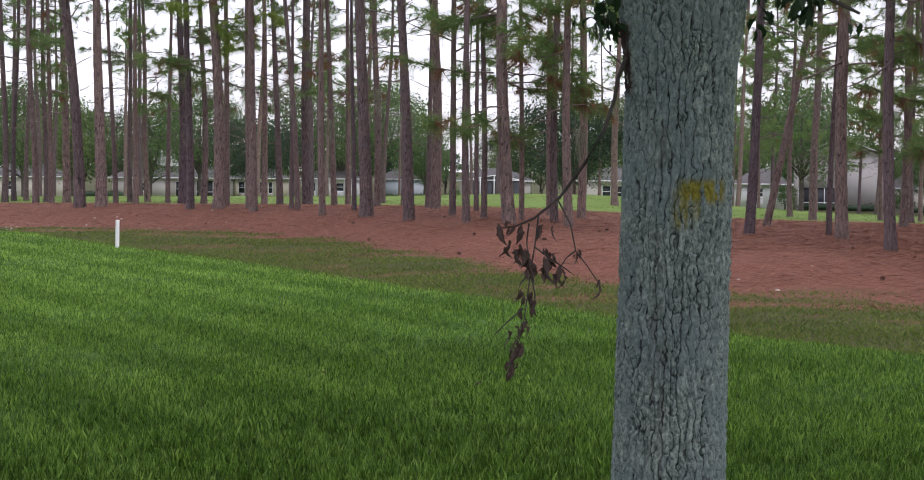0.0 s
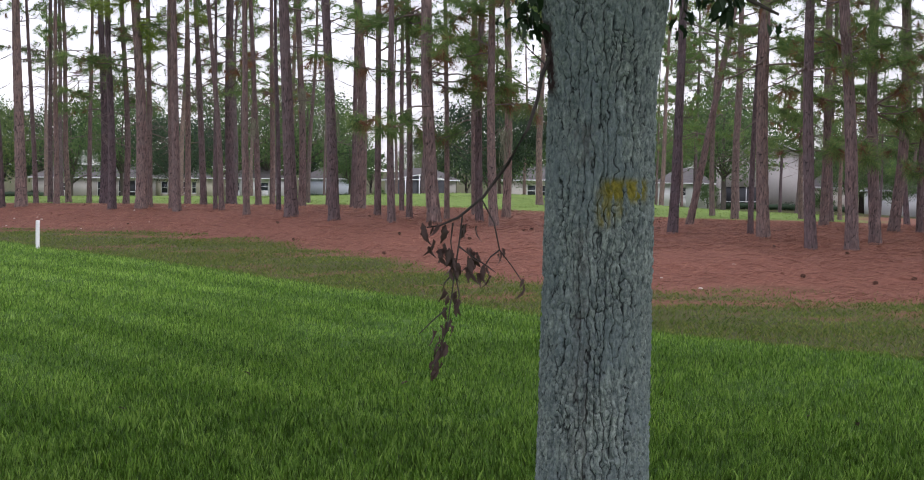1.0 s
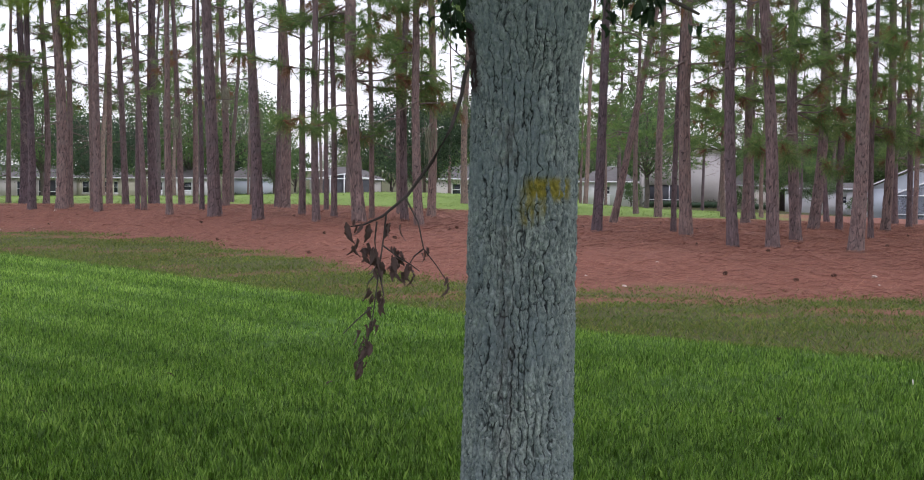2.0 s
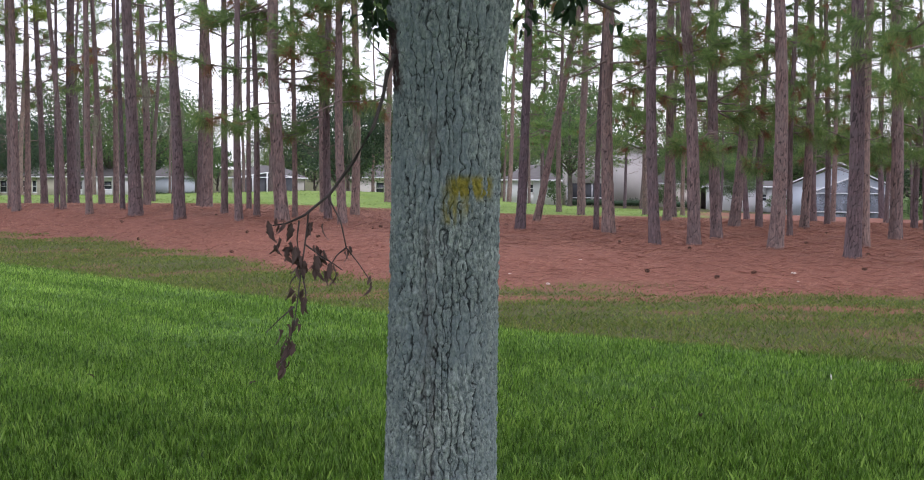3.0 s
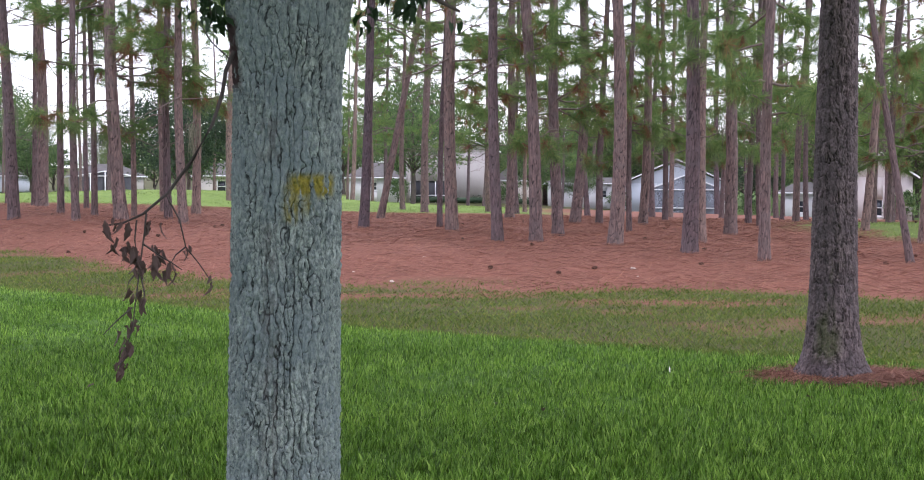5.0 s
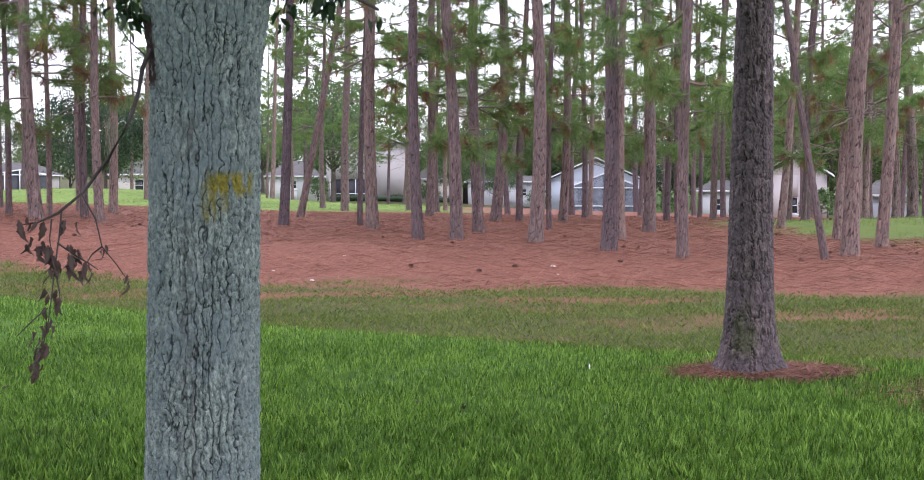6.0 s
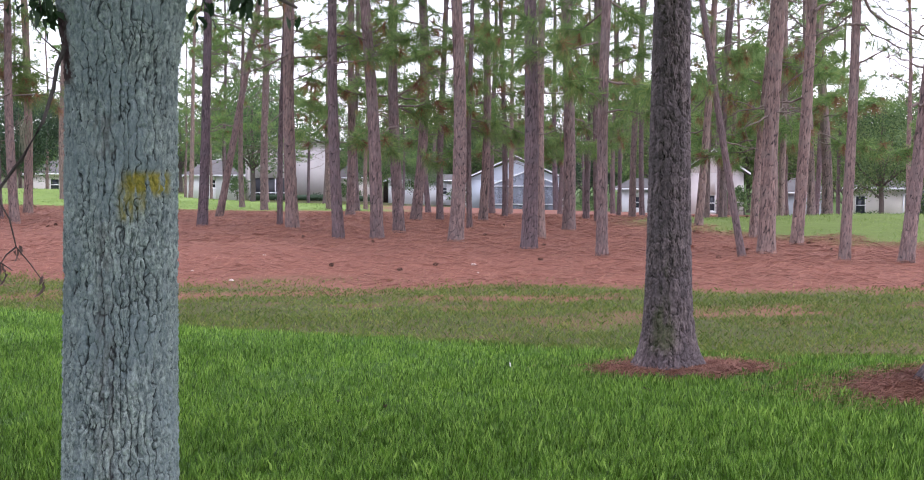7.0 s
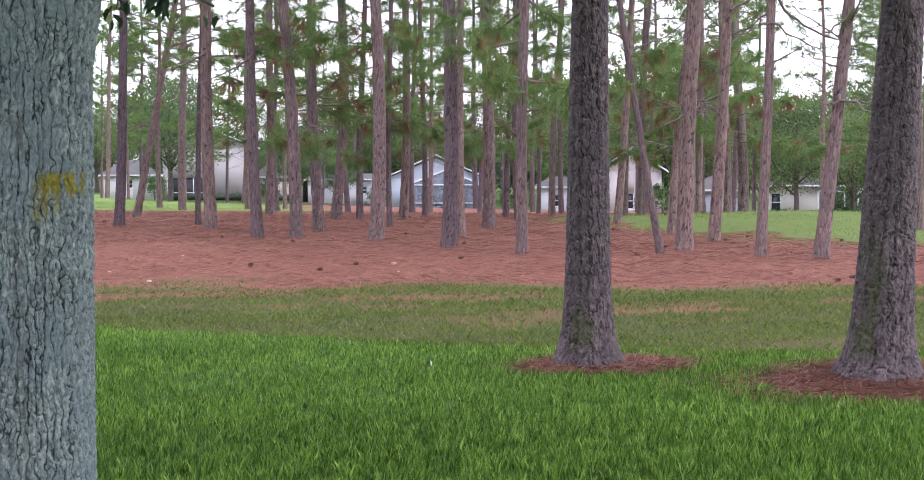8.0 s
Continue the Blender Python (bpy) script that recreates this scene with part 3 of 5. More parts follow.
    part("crown_needles", crown, M_NEEDLE, top, "tufts of long green needles", smooth=False, kind="stuff")
    if browned.count:
        part("crown_dead_needles", browned, M_RUST, top, "hanging rust-brown dead needles", smooth=False, kind="stuff")
    return top


PINES = {
    "bare": (0.30, [pine_template(s, 8.0, 9.6, 2, 18) for s in (21, 22, 23)]),
    "mid": (0.26, [pine_template(s, 3.6, 9.3, 12, 9, rust=0.15, half=0.13) for s in (31, 32, 33)]),
    "low": (0.20, [pine_template(s, 2.2, 5.4, 13, 6, rust=0.14, half=0.10, long=0.36, needles=75, rise=(-0.5, 0.5)) for s in (41, 42)]),
    "branchy": (0.22, [pine_template(s, 4.2, 8.5, 5, 14, rust=0.1, half=0.11, reach_most=3.2) for s in (47, 48)]),
    "rusty": (0.22, [pine_template(s, 3.6, 6.5, 5, 8, rust=0.85, half=0.11) for s in (49,)]),
    "far": (0.28, [pine_template(s, 3.5, 10.5, 24, 14, rust=0.05, joined=True, half=0.14) for s in (45, 46)]),
}
USED = set()


def pine(x, y, dia, lean, kind="", turn=None):
    """Set a pine of the grove: foot, stem's thickness, lean to the side in degrees."""
    h = (x * 12.9898 + y * 78.233) % 1.0
    kind = kind or ("mid" if h > (0.85 if x < -4 else 0.5) else "bare")
    base, pool = PINES[kind]
    model = pool[int(h * 97) % len(pool)]
    s = dia / base
    far = math.hypot(x, y)
    m = (Matrix.Translation((x, y, float(ground_z(x, y)) - 0.02)) @ Matrix.Rotation(radians(lean), 4, Vector((x / far, y / far, 0)))
         @ Matrix.Rotation(h * 50 if turn is None else radians(turn), 4, "Z") @ Matrix.Diagonal((s, s, 0.85 + 0.3 * h, 1)))
    m = m @ Matrix.Diagonal((1, 1, max(0.8, min(1.15, s ** 0.3)), 1))
    if model.name in USED:
        return copy_thing(model, m @ Matrix.Diagonal((*model.scale, 1)).inverted())
    USED.add(model.name)
    model.matrix_basis = m
    return model


def near_pine(x, y, rad, taper, lean, seed, label, moss_side):
    """A thick pine close by, with deep bark plates and a flared foot."""
    top = thing("near_pine_tree", (x, y, float(ground_z(x, y))), 0, label, "pine tree", "pines on the lawn")
    far = math.hypot(x, y)
    top.matrix_world = top.matrix_world @ Matrix.Rotation(radians(lean), 4, Vector((x / far, y / far, 0)))
    heights = np.r_[np.linspace(-0.2, 3.6, 600), np.linspace(3.65, 16, 50)]
    radius = lambda h: np.maximum(rad - taper * np.minimum(h, 3.6) - 0.006 * np.maximum(h - 3.6, 0), 0.04) + 0.05 * np.exp(-np.maximum(h, 0) / 0.28) + 0.05 * np.exp(-np.maximum(h, 0) / 0.10)
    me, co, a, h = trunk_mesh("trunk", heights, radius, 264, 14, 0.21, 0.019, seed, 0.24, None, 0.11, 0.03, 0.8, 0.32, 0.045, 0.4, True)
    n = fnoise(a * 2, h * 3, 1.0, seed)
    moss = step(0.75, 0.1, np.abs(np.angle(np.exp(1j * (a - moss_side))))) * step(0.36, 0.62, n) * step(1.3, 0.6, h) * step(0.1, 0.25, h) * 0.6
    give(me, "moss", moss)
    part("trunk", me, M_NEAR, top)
    r = np.random.default_rng(seed)
    wood, crown = Shape(), Shape()
    for z in np.linspace(8.0, 15.5, 24):
        reach = (1 - (z - 8) / 9) * r.uniform(1.8, 3.2)
        line = bough(r, z, reach, r.random() * 6.28, r.uniform(-0.1, 0.3))
        wood.tube(line, np.linspace(0.035, 0.008, 7), 5)
        ends = line[[3, 4, 5, 6, 6]] + r.normal(0, 0.2, (5, 3))
        crown.add(*tufts(ends, np.tile((line[6] - line[4]) / np.linalg.norm(line[6] - line[4]), (5, 1)), 40, 0.26, 0.009, r))
    part("crown_wood", wood, M_TWIG, top, kind="stuff")
    part("crown_needles", crown, M_NEEDLE, top, "tufts of long green needles", smooth=False, kind="stuff")


near_pine(3.40, 11.05, 0.183, 0.0165, 0.4, 51, "thick pine with plated purple-grey bark and mossy foot on the lawn", -2.0)
near_pine(5.14, 9.64, 0.212, 0.026, 2.9, 53, "thick leaning pine with deep cracked bark in a ring of needles", -2.6)

pine(-33.17, 60.15, 0.27, -0.2)
pine(-33.89, 62.25, 0.23, 0.9)
pine(-34.62, 64.79, 0.23, 1.0)
pine(-30.43, 57.76, 0.26, -0.5, "branchy")
pine(-31.84, 61.47, 0.25, -0.5)
pine(-29.95, 58.24, 0.23, -1.5)
pine(-30.34, 60.41, 0.32, -1.0)
pine(-24.17, 49.12, 0.37, -3.4, "branchy")
pine(-23.36, 49.18, 0.39, -0.4)
pine(-26.28, 56.66, 0.20, -1.9)
pine(-28.27, 62.41, 0.22, 0.4, "branchy")
pine(-24.03, 53.60, 0.21, 0.3)
pine(-27.66, 62.97, 0.25, -1.7, "branchy")
pine(-26.24, 61.91, 0.21, 1.3)
pine(-22.74, 55.05, 0.31, -0.1, "mid")
pine(-19.01, 46.72, 0.26, -0.7)
pine(-22.12, 55.78, 0.24, -0.1, "mid")
pine_d = pine(-17.84, 46.34, 0.36, -1.3, "mid")
pine(-18.26, 48.15, 0.20, -0.3)
pine(-16.68, 45.99, 0.18, -0.2)
pine(-16.08, 44.81, 0.25, -1.3)
pine(-20.29, 57.83, 0.24, 0.1, "mid")
pine(-17.92, 52.84, 0.24, -1.9, "branchy")
pine(-14.76, 44.61, 0.13, -0.3)
pine(-14.41, 44.20, 0.17, -3.2)
pine(-18.92, 59.28, 0.40, -0.8, "mid")
pine(-12.93, 41.96, 0.19, -1.4)
pine(-15.34, 51.25, 0.21, -2.1, "rusty")
pine(-16.50, 57.01, 0.21, -0.4, "mid")
pine(-12.22, 42.87, 0.14, -0.7)
pine(-11.23, 40.73, 0.35, -1.6, "bare")
pine(-13.34, 49.68, 0.25, -0.1)
pine(-13.36, 53.75, 0.26, -0.8)
pine(-9.46, 38.53, 0.28, -2.0, "bare")
pine(-11.58, 49.87, 0.18, 1.6)
pine(-10.96, 48.24, 0.35, -0.0)
pine(-8.64, 40.26, 0.18, 0.1, "branchy")
pine(-7.52, 36.76, 0.19, -0.7)
pine(-9.16, 46.33, 0.15, 0.0)
pine(-7.53, 39.09, 0.16, -0.3, "bare")
pine(-6.44, 36.83, 0.31, -1.6, "low")
pine(-6.51, 39.14, 0.14, -0.7, "bare")
pine(-5.61, 39.06, 0.19, -0.4, "low")
pine(-6.66, 45.47, 0.22, -1.2)
pine(-4.88, 36.55, 0.22, -1.5, "mid")
pine(-5.41, 43.22, 0.24, -0.2)
pine(-0.49, 37.17, 0.24, 2.6, "bare")
pine(-0.10, 44.61, 0.21, 11.0, "branchy")
pine(1.82, 65.89, 0.31, 0.4)
pine(1.47, 38.72, 0.14, 1.4, "mid")
pine(1.68, 36.25, 0.29, -0.4, "mid")
pine(4.88, 69.03, 0.22, 0.1, "mid")
pine(2.44, 31.61, 0.23, -1.3, "mid")
pine(4.20, 49.31, 0.28, 1.2, "low")
pine(3.26, 31.51, 0.26, -2.9, "mid")
pine(6.66, 69.67, 0.19, 0.5)
pine(18.65, 170.35, 0.55, 0.5)
pine(4.11, 34.69, 0.25, -0.1, "low")
pine(5.54, 42.72, 0.29, 1.6, "low")
pine(24.38, 173.27, 0.49, 0.9)
pine(6.25, 42.71, 0.19, 0.5, "branchy")
pine(4.79, 30.42, 0.29, 1.0, "bare")
pine(6.07, 36.36, 0.13, 0.0, "low")
pine(7.56, 42.88, 0.24, 2.1, "low")
pine(12.06, 61.76, 0.20, 0.2)
pine(5.76, 27.64, 0.28, 1.1, "bare")
pine(6.83, 31.49, 0.19, 0.0, "mid")
pine(14.27, 61.98, 0.20, 2.5)
pine(8.45, 35.71, 0.29, -1.1, "mid")
pine(6.77, 26.01, 0.19, 1.0, "low")
pine(10.38, 40.42, 0.15, 0.4, "low")
pine(18.40, 73.73, 0.24, 0.2)
pine(17.84, 66.59, 0.22, 0.2)
pine(15.16, 55.72, 0.16, 0.0)
pine(14.32, 50.78, 0.23, 2.0)
pine(15.77, 54.61, 0.20, -0.5)
pine(12.30, 37.28, 0.20, 4.0, "branchy")
pine(16.38, 48.76, 0.18, 1.1)
pine(14.98, 43.29, 0.15, 3.6, "low")
pine(9.27, 25.58, 0.13, -9.4, "mid")
pine(11.88, 32.07, 0.18, 2.1, "low")
pine(10.07, 26.48, 0.30, 1.7, "bare")
pine(18.29, 46.76, 0.20, 0.2)
pine_c = pine(11.86, 29.46, 0.24, 3.0, "branchy")
pine_a = pine(10.92, 24.90, 0.18, 1.0, "branchy")
pine_b = pine(11.85, 24.41, 0.24, 5.4, "branchy")
pine(17.78, 31.54, 0.19, -0.6)
pine(38.1, 111.4, 0.27, 0.4, "far")
pine(-42.0, 80.2, 0.26, -0.8, "bare")
pine(-0.8, 109.3, 0.21, -0.7, "far")
pine(-29.9, 118.6, 0.21, 0.4, "bare")
pine(-35.9, 118.0, 0.32, -0.2, "bare")
pine(-50.5, 84.3, 0.26, -1.0, "bare")
pine(28.1, 81.6, 0.22, -1.1, "far")
pine(-6.5, 117.0, 0.23, 0.3, "bare")
pine(-63.1, 108.8, 0.21, -1.2, "bare")
pine(42.9, 80.9, 0.33, 1.4, "far")
pine(-31.5, 109.0, 0.29, 0.8, "bare")
pine(-31.7, 102.2, 0.21, -0.4, "bare")
pine(-15.6, 116.1, 0.23, -0.2, "bare")
pine(-14.4, 110.7, 0.29, -1.3, "bare")
pine(28.2, 114.3, 0.22, -1.0, "far")
pine(33.7, 85.3, 0.28, -1.3, "far")
pine(41.1, 75.9, 0.26, -0.0, "far")
pine(-9.2, 106.0, 0.33, -0.5, "bare")
pine(-7.2, 70.3, 0.32, -0.5, "bare")
pine(2.4, 82.5, 0.27, 0.5, "far")
pine(-50.1, 110.5, 0.24, -0.9, "bare")
pine(-40.2, 67.4, 0.25, -1.0, "bare")
pine(-2.0, 95.1, 0.29, 1.9, "far")
pine(-20.5, 115.0, 0.26, -1.1, "bare")
pine(0.2, 110.2, 0.30, 0.1, "far")
pine(-36.1, 66.3, 0.23, 0.5, "bare")
pine(-31.5, 99.6, 0.32, 0.7, "bare")
pine(-9.9, 109.1, 0.31, 1.5, "bare")
pine(19.5, 85.7, 0.32, -1.1, "far")
pine(-19.3, 95.7, 0.21, -0.3, "bare")
pine(-2.9, 119.3, 0.20, 1.1, "far")
pine(-1.1, 104.3, 0.30, 0.1, "far")
pine(6.6, 97.2, 0.29, 2.0, "far")
pine(6.2, 108.9, 0.23, 1.3, "far")
pine(33.5, 122.6, 0.24, 0.6, "far")
pine(-17.6, 66.7, 0.20, 1.9, "bare")
pine(18.8, 96.3, 0.28, 1.0, "far")
pine(-23.5, 94.4, 0.33, 0.2, "bare")
pine(-20.9, 75.6, 0.25, 1.5, "bare")
pine(-11.2, 76.4, 0.20, 1.2, "bare")
pine(-9.3, 104.1, 0.34, -0.2, "bare")
pine(15.0, 124.1, 0.21, 1.1, "far")
pine(-13.0, 115.3, 0.25, 0.0, "bare")
pine(-47.6, 104.3, 0.32, 1.3, "bare")
pine(41.9, 79.6, 0.32, 0.9, "far")
pine(-45.9, 89.6, 0.26, 0.5, "bare")
pine(-37.5, 84.3, 0.31, -0.2, "bare")
pine(-33.0, 118.6, 0.33, -0.4, "bare")
pine(-30.8, 86.6, 0.30, 0.9, "bare")
pine(-16.8, 91.7, 0.25, 0.5, "bare")
pine(-16.7, 92.7, 0.21, -1.8, "bare")
pine(20.9, 54.1, 0.22, 0.9, "far")
pine(27.7, 50.9, 0.22, 1.0, "far")
pine(18.5, 59.2, 0.19, -0.3, "far")
pine(23.3, 66.0, 0.22, 1.5, "far")
pine(11.5, 63.0, 0.25, 0.1, "far")
pine(8.5, 61.4, 0.22, -2.8, "far")
pine(5.9, 65.7, 0.25, -0.4, "far")
pine(0.9, 70.0, 0.24, 0.1, "far")
pine(24.6, 59.1, 0.23, 2.1, "far")
pine(35.0, 80.8, 0.23, 1.0, "far")
pine(34.2, 70.1, 0.26, -1.3, "branchy")
pine(16.8, 40.7, 0.21, 0.2, "low")
pine(20.33, 47.86, 0.34, 0.3, "low")
pine(17.1, 43.8, 0.19, -0.7, "low")
pine(17.1, 49.1, 0.20, 1.4, "low")
pine(9.4, 49.1, 0.18, -0.8, "low")
pine(11.1, 44.6, 0.18, 0.6, "low")


def long_limb(tree, points, thick, seed, mat=None, count=26, label="sparse tufts of green needles"):
    """A long drooping limb on one pine, given by its line in the place, with side shoots and sparse tufts."""
    r = np.random.default_rng(seed)
    back = tree.matrix_basis.inverted()
    line = np.array([back @ Vector(p) for p in points])
    s = np.linspace(0, len(line) - 1, 13)
    line = np.stack([np.interp(s, np.arange(len(line)), line[:, k]) for k in range(3)], -1) + r.normal(0, 0.02, (13, 3))
    w, g = Shape(), Shape()
    w.tube(line, np.linspace(thick, thick * 0.3, 13), 6)
    ends, ways = shoots_of(r, line, w, (3, 4, 5, 6, 7, 8, 9, 10, 11, 12))
    limb = part("limb", w, M_TWIG, tree, "long drooping grey-brown limb")
    if count:
        g.add(*tufts(ends, ways, count, 0.17 + 0.002 * count, 0.006 + 0.00008 * count, r, 1.1))
        part("needles", g, mat or M_NEEDLE, limb, label, smooth=False)


def hanging_moss(x, y, z, drop, seed):
    """A beard of grey-green moss that hangs against a pine's stem."""
    r = np.random.default_rng(seed)
    top = thing("hanging_moss", (x, y, z), 0, "grey-green beard of hanging moss on a pine", "moss", "beards of moss")
    s = Shape()
    for _ in range(60):
        l, w = drop * r.uniform(0.4, 1.0), r.uniform(0.006, 0.014)
        p = np.cumsum(np.c_[r.normal(0, 0.02, 6), r.normal(0, 0.02, 6), np.full(6, -l / 6)], 0) + [r.normal(0, 0.07), r.normal(0, 0.07), r.uniform(-0.1, 0.1)]
        a = r.random() * 3.14
        side = np.array([np.cos(a), np.sin(a), 0]) * w * np.linspace(1, 0.3, 6)[:, None]
        s.add(np.stack([p - side, p + side], 1), grid_faces(6, 2, False))
    part("beard", s, M_MOSS, top, kind="stuff")


long_limb(pine_a, [(10.9, 24.7, 4.93), (11.26, 24.7, 4.31), (11.62, 24.7, 4.02), (12.23, 24.58, 3.76), (12.84, 24.43, 3.51)], 0.035, 301)
long_limb(pine_a, [(10.89, 24.71, 4.09), (11.36, 24.66, 3.88), (11.98, 24.53, 3.51), (12.55, 24.42, 3.38)], 0.02, 302)
long_limb(pine_b, [(11.82, 24.16, 2.62), (12.14, 24.17, 2.65), (12.43, 24.19, 2.69), (12.9, 24.12, 2.61)], 0.03, 303, None, 0)
long_limb(pine_b, [(11.8, 24.17, 3.85), (12.23, 24.13, 4.17), (12.61, 24.1, 4.38)], 0.02, 305)
long_limb(pine_c, [(12.02, 29.12, 4.76), (12.38, 29.13, 4.92), (12.86, 29.08, 5.15), (13.36, 29.02, 5.4)], 0.035, 304)
long_limb(pine_d, [(-17.79, 46.09, 7.06), (-18.32, 45.98, 6.91), (-18.86, 45.88, 6.79), (-19.28, 45.81, 6.9)], 0.03, 311, M_SPRIG, 60, "bright yellow-green young needle tufts")
long_limb(pine_d, [(-17.79, 46.09, 6.37), (-17.25, 46.4, 6.48), (-16.56, 46.75, 6.69), (-15.86, 47.1, 6.46)], 0.03, 312, M_SPRIG, 60, "bright yellow-green young needle tufts")
long_limb(pine_d, [(-17.82, 46.07, 5.88), (-17.75, 46.21, 6.19), (-17.56, 46.39, 5.8), (-17.72, 46.43, 5.41)], 0.03, 313, M_SPRIG, 60, "bright yellow-green young needle tufts")
hanging_moss(-18.17, 52.97, 5.22, 1.7, 467)
hanging_moss(-9.58, 38.84, 3.22, 1.5, 692)
hanging_moss(-5.39, 42.66, 2.88, 1.2, 985)
hanging_moss(-12.97, 48.29, 4.30, 1.0, 640)
hanging_moss(-15.35, 50.73, 3.40, 1.0, 560)


# ---- broad-leaved trees beyond the grove ----
def leaf_clumps(r, centres, size, count, leaf):
    n = len(centres)
    p = centres[:, None] + r.normal(0, 1, (n, count, 3)) * [size, size, size * 0.62]
    a, b = r.normal(0, 1, (n, count, 3)), r.normal(0, 1, (n, count, 3))
    a /= np.linalg.norm(a, axis=-1, keepdims=True)
    b = np.cross(a, b)
    b /= np.linalg.norm(b, axis=-1, keepdims=True)
    l = leaf * (0.6 + 0.8 * r.random((n, count, 1)))
    v = np.stack([p - a * l, p + b * l * 0.45, p + a * l, p - b * l * 0.45], 2)
    return v.reshape(-1, 3), np.arange(n * count)[:, None] * 4 + [[0, 1, 2, 3]]


def leafy_template(seed, tall, spread, clear, mat, label, clumps=80, count=150, leaf=0.12):
    """A broad-leaved tree: tapered trunk, limbs, a crown of many leaves in uneven clumps."""
    r = np.random.default_rng(seed)
    top = thing("leafy_tree", (0, 0, 0), 0, label, "tree", "trees beyond the grove")
    wood = Shape()
    fork = clear * 1.1
    trunk = np.array([[0, 0, -0.2], [0.05, 0, 0.4], [0.1, 0.05, fork * 0.6], [0.05, 0.1, fork], [0, 0, tall * 0.6], [0.1, 0, tall * 0.85]])
    w = 0.02 * tall
    wood.tube(trunk, [w * 1.6, w * 1.1, w, w * 0.9, w * 0.5, w * 0.2], 9)
    part("trunk", wood, M_LIMB, top)
    centres = []
    for k in range(7):
        a, reach = k * 2.4 + r.uniform(-0.3, 0.3), spread * r.uniform(0.55, 0.95)
        z0 = fork * r.uniform(0.75, 1.3)
        z1 = clear + (tall - clear) * r.uniform(0.15, 0.9)
        s = np.linspace(0, 1, 6)[:, None]
        end = np.array([np.cos(a) * reach, np.sin(a) * reach, z1])
        line = np.array([0, 0, z0]) * (1 - s) + end * s + np.array([0, 0, 1]) * np.sin(s * 3.14) * 0.4
        line[1:-1] += r.normal(0, 0.12, (4, 3))
        part("limb", Shape().tube(line, np.linspace(w * 0.5, w * 0.08, 6), 5), M_LIMB, top)
    while len(centres) < clumps:
        p = r.uniform(-1, 1, 3)
        q = np.linalg.norm(p)
        if 0.35 < q < 1 and r.random() < 0.35 + 0.65 * q:
            p[2] = p[2] if p[2] > 0 else p[2] * 0.8
            c = p * [spread, spread, (tall - clear) / 2] * (0.8 + 0.35 * r.random()) + [0, 0, (tall + clear) / 2]
            centres.append(c)
    crown = Shape().add(*leaf_clumps(r, np.array(centres), spread * 0.17, count, leaf))
    part("crown", crown, mat, top, smooth=False)
    return top


LEAFY = {
    "mid": [leafy_template(s, 11, 4.6, 2.2, M_LEAF, "broad-leaved tree with a full green crown") for s in (61, 62)],
    "dark": [leafy_template(s, 12, 6.0, 2.0, M_LEAF_DARK, "dark spreading oak with a dense crown", 100, 170, 0.14) for s in (63,)],
    "pale": [leafy_template(s, 10, 4.4, 1.6, M_LEAF_LIGHT, "yellow-green tree with a loose crown", 66, 150, 0.12) for s in (64, 65)],
    "shrub": [leafy_template(s, 2.4, 1.1, 0.3, M_LEAF, "rounded green garden shrub", 26, 60, 0.09) for s in (66,)],
}


def leafy(x, y, kind, size, turn=0.0):
    pool = LEAFY[kind]
    model = pool[int(abs(x * 7.3 + y * 3.1)) % len(pool)]
    if math.hypot(x, y) > 140:
        size *= 0.68 + 0.62 * ((x * 3.77 + y * 1.31) % 1.0)
    m = pose(x, y, float(ground_z(x, y)), 0, 0, turn) @ Matrix.Diagonal((size, size, size, 1))
    if model.name in USED:
        return copy_thing(model, m @ Matrix.Diagonal((*model.scale, 1)).inverted())
    USED.add(model.name)
    model.matrix_basis = m
    return model


leafy(-14.4, 106.7, "dark", 0.68, 186)
leafy(-16.6, 134.0, "mid", 0.90, 335)
leafy(-68.1, 155.8, "mid", 1.10, 259)
leafy(-78.1, 156.6, "pale", 1.10, 81)
leafy(-89.8, 167.4, "mid", 1.10, 93)
leafy(-66.7, 167.2, "mid", 1.10, 95)
leafy(-55.7, 155.3, "dark", 0.85, 204)
leafy(-59.3, 180.5, "mid", 1.10, 210)
leafy(-48.5, 183.7, "mid", 1.20, 214)
leafy(-60.6, 206.3, "mid", 1.10, 73)
leafy(-45.6, 194.7, "mid", 1.10, 264)
leafy(2.9, 148.0, "mid", 0.95, 350)
leafy(19.6, 148.7, "mid", 0.50, 20)
leafy(23.6, 148.2, "shrub", 1.30, 75)
leafy(12.6, 150.0, "shrub", 1.50, 140)
leafy(15.2, 149.2, "mid", 0.60, 73)
leafy(3.6, 180.0, "mid", 1.20, 131)
leafy(16.6, 169.2, "pale", 0.80, 165)
leafy(23.7, 188.5, "mid", 1.20, 205)
leafy(28.9, 182.7, "mid", 1.10, 320)
leafy(39.9, 160.1, "dark", 0.90, 206)
leafy(46.3, 173.9, "mid", 1.10, 348)
leafy(43.1, 143.7, "pale", 1.00, 101)
leafy(53.4, 161.4, "mid", 1.10, 236)
leafy(55.0, 150.3, "pale", 1.10, 264)
leafy(55.3, 139.4, "pale", 1.10, 301)
leafy(36.3, 78.0, "mid", 0.66, 357)
leafy(47.0, 92.0, "pale", 0.78, 40)
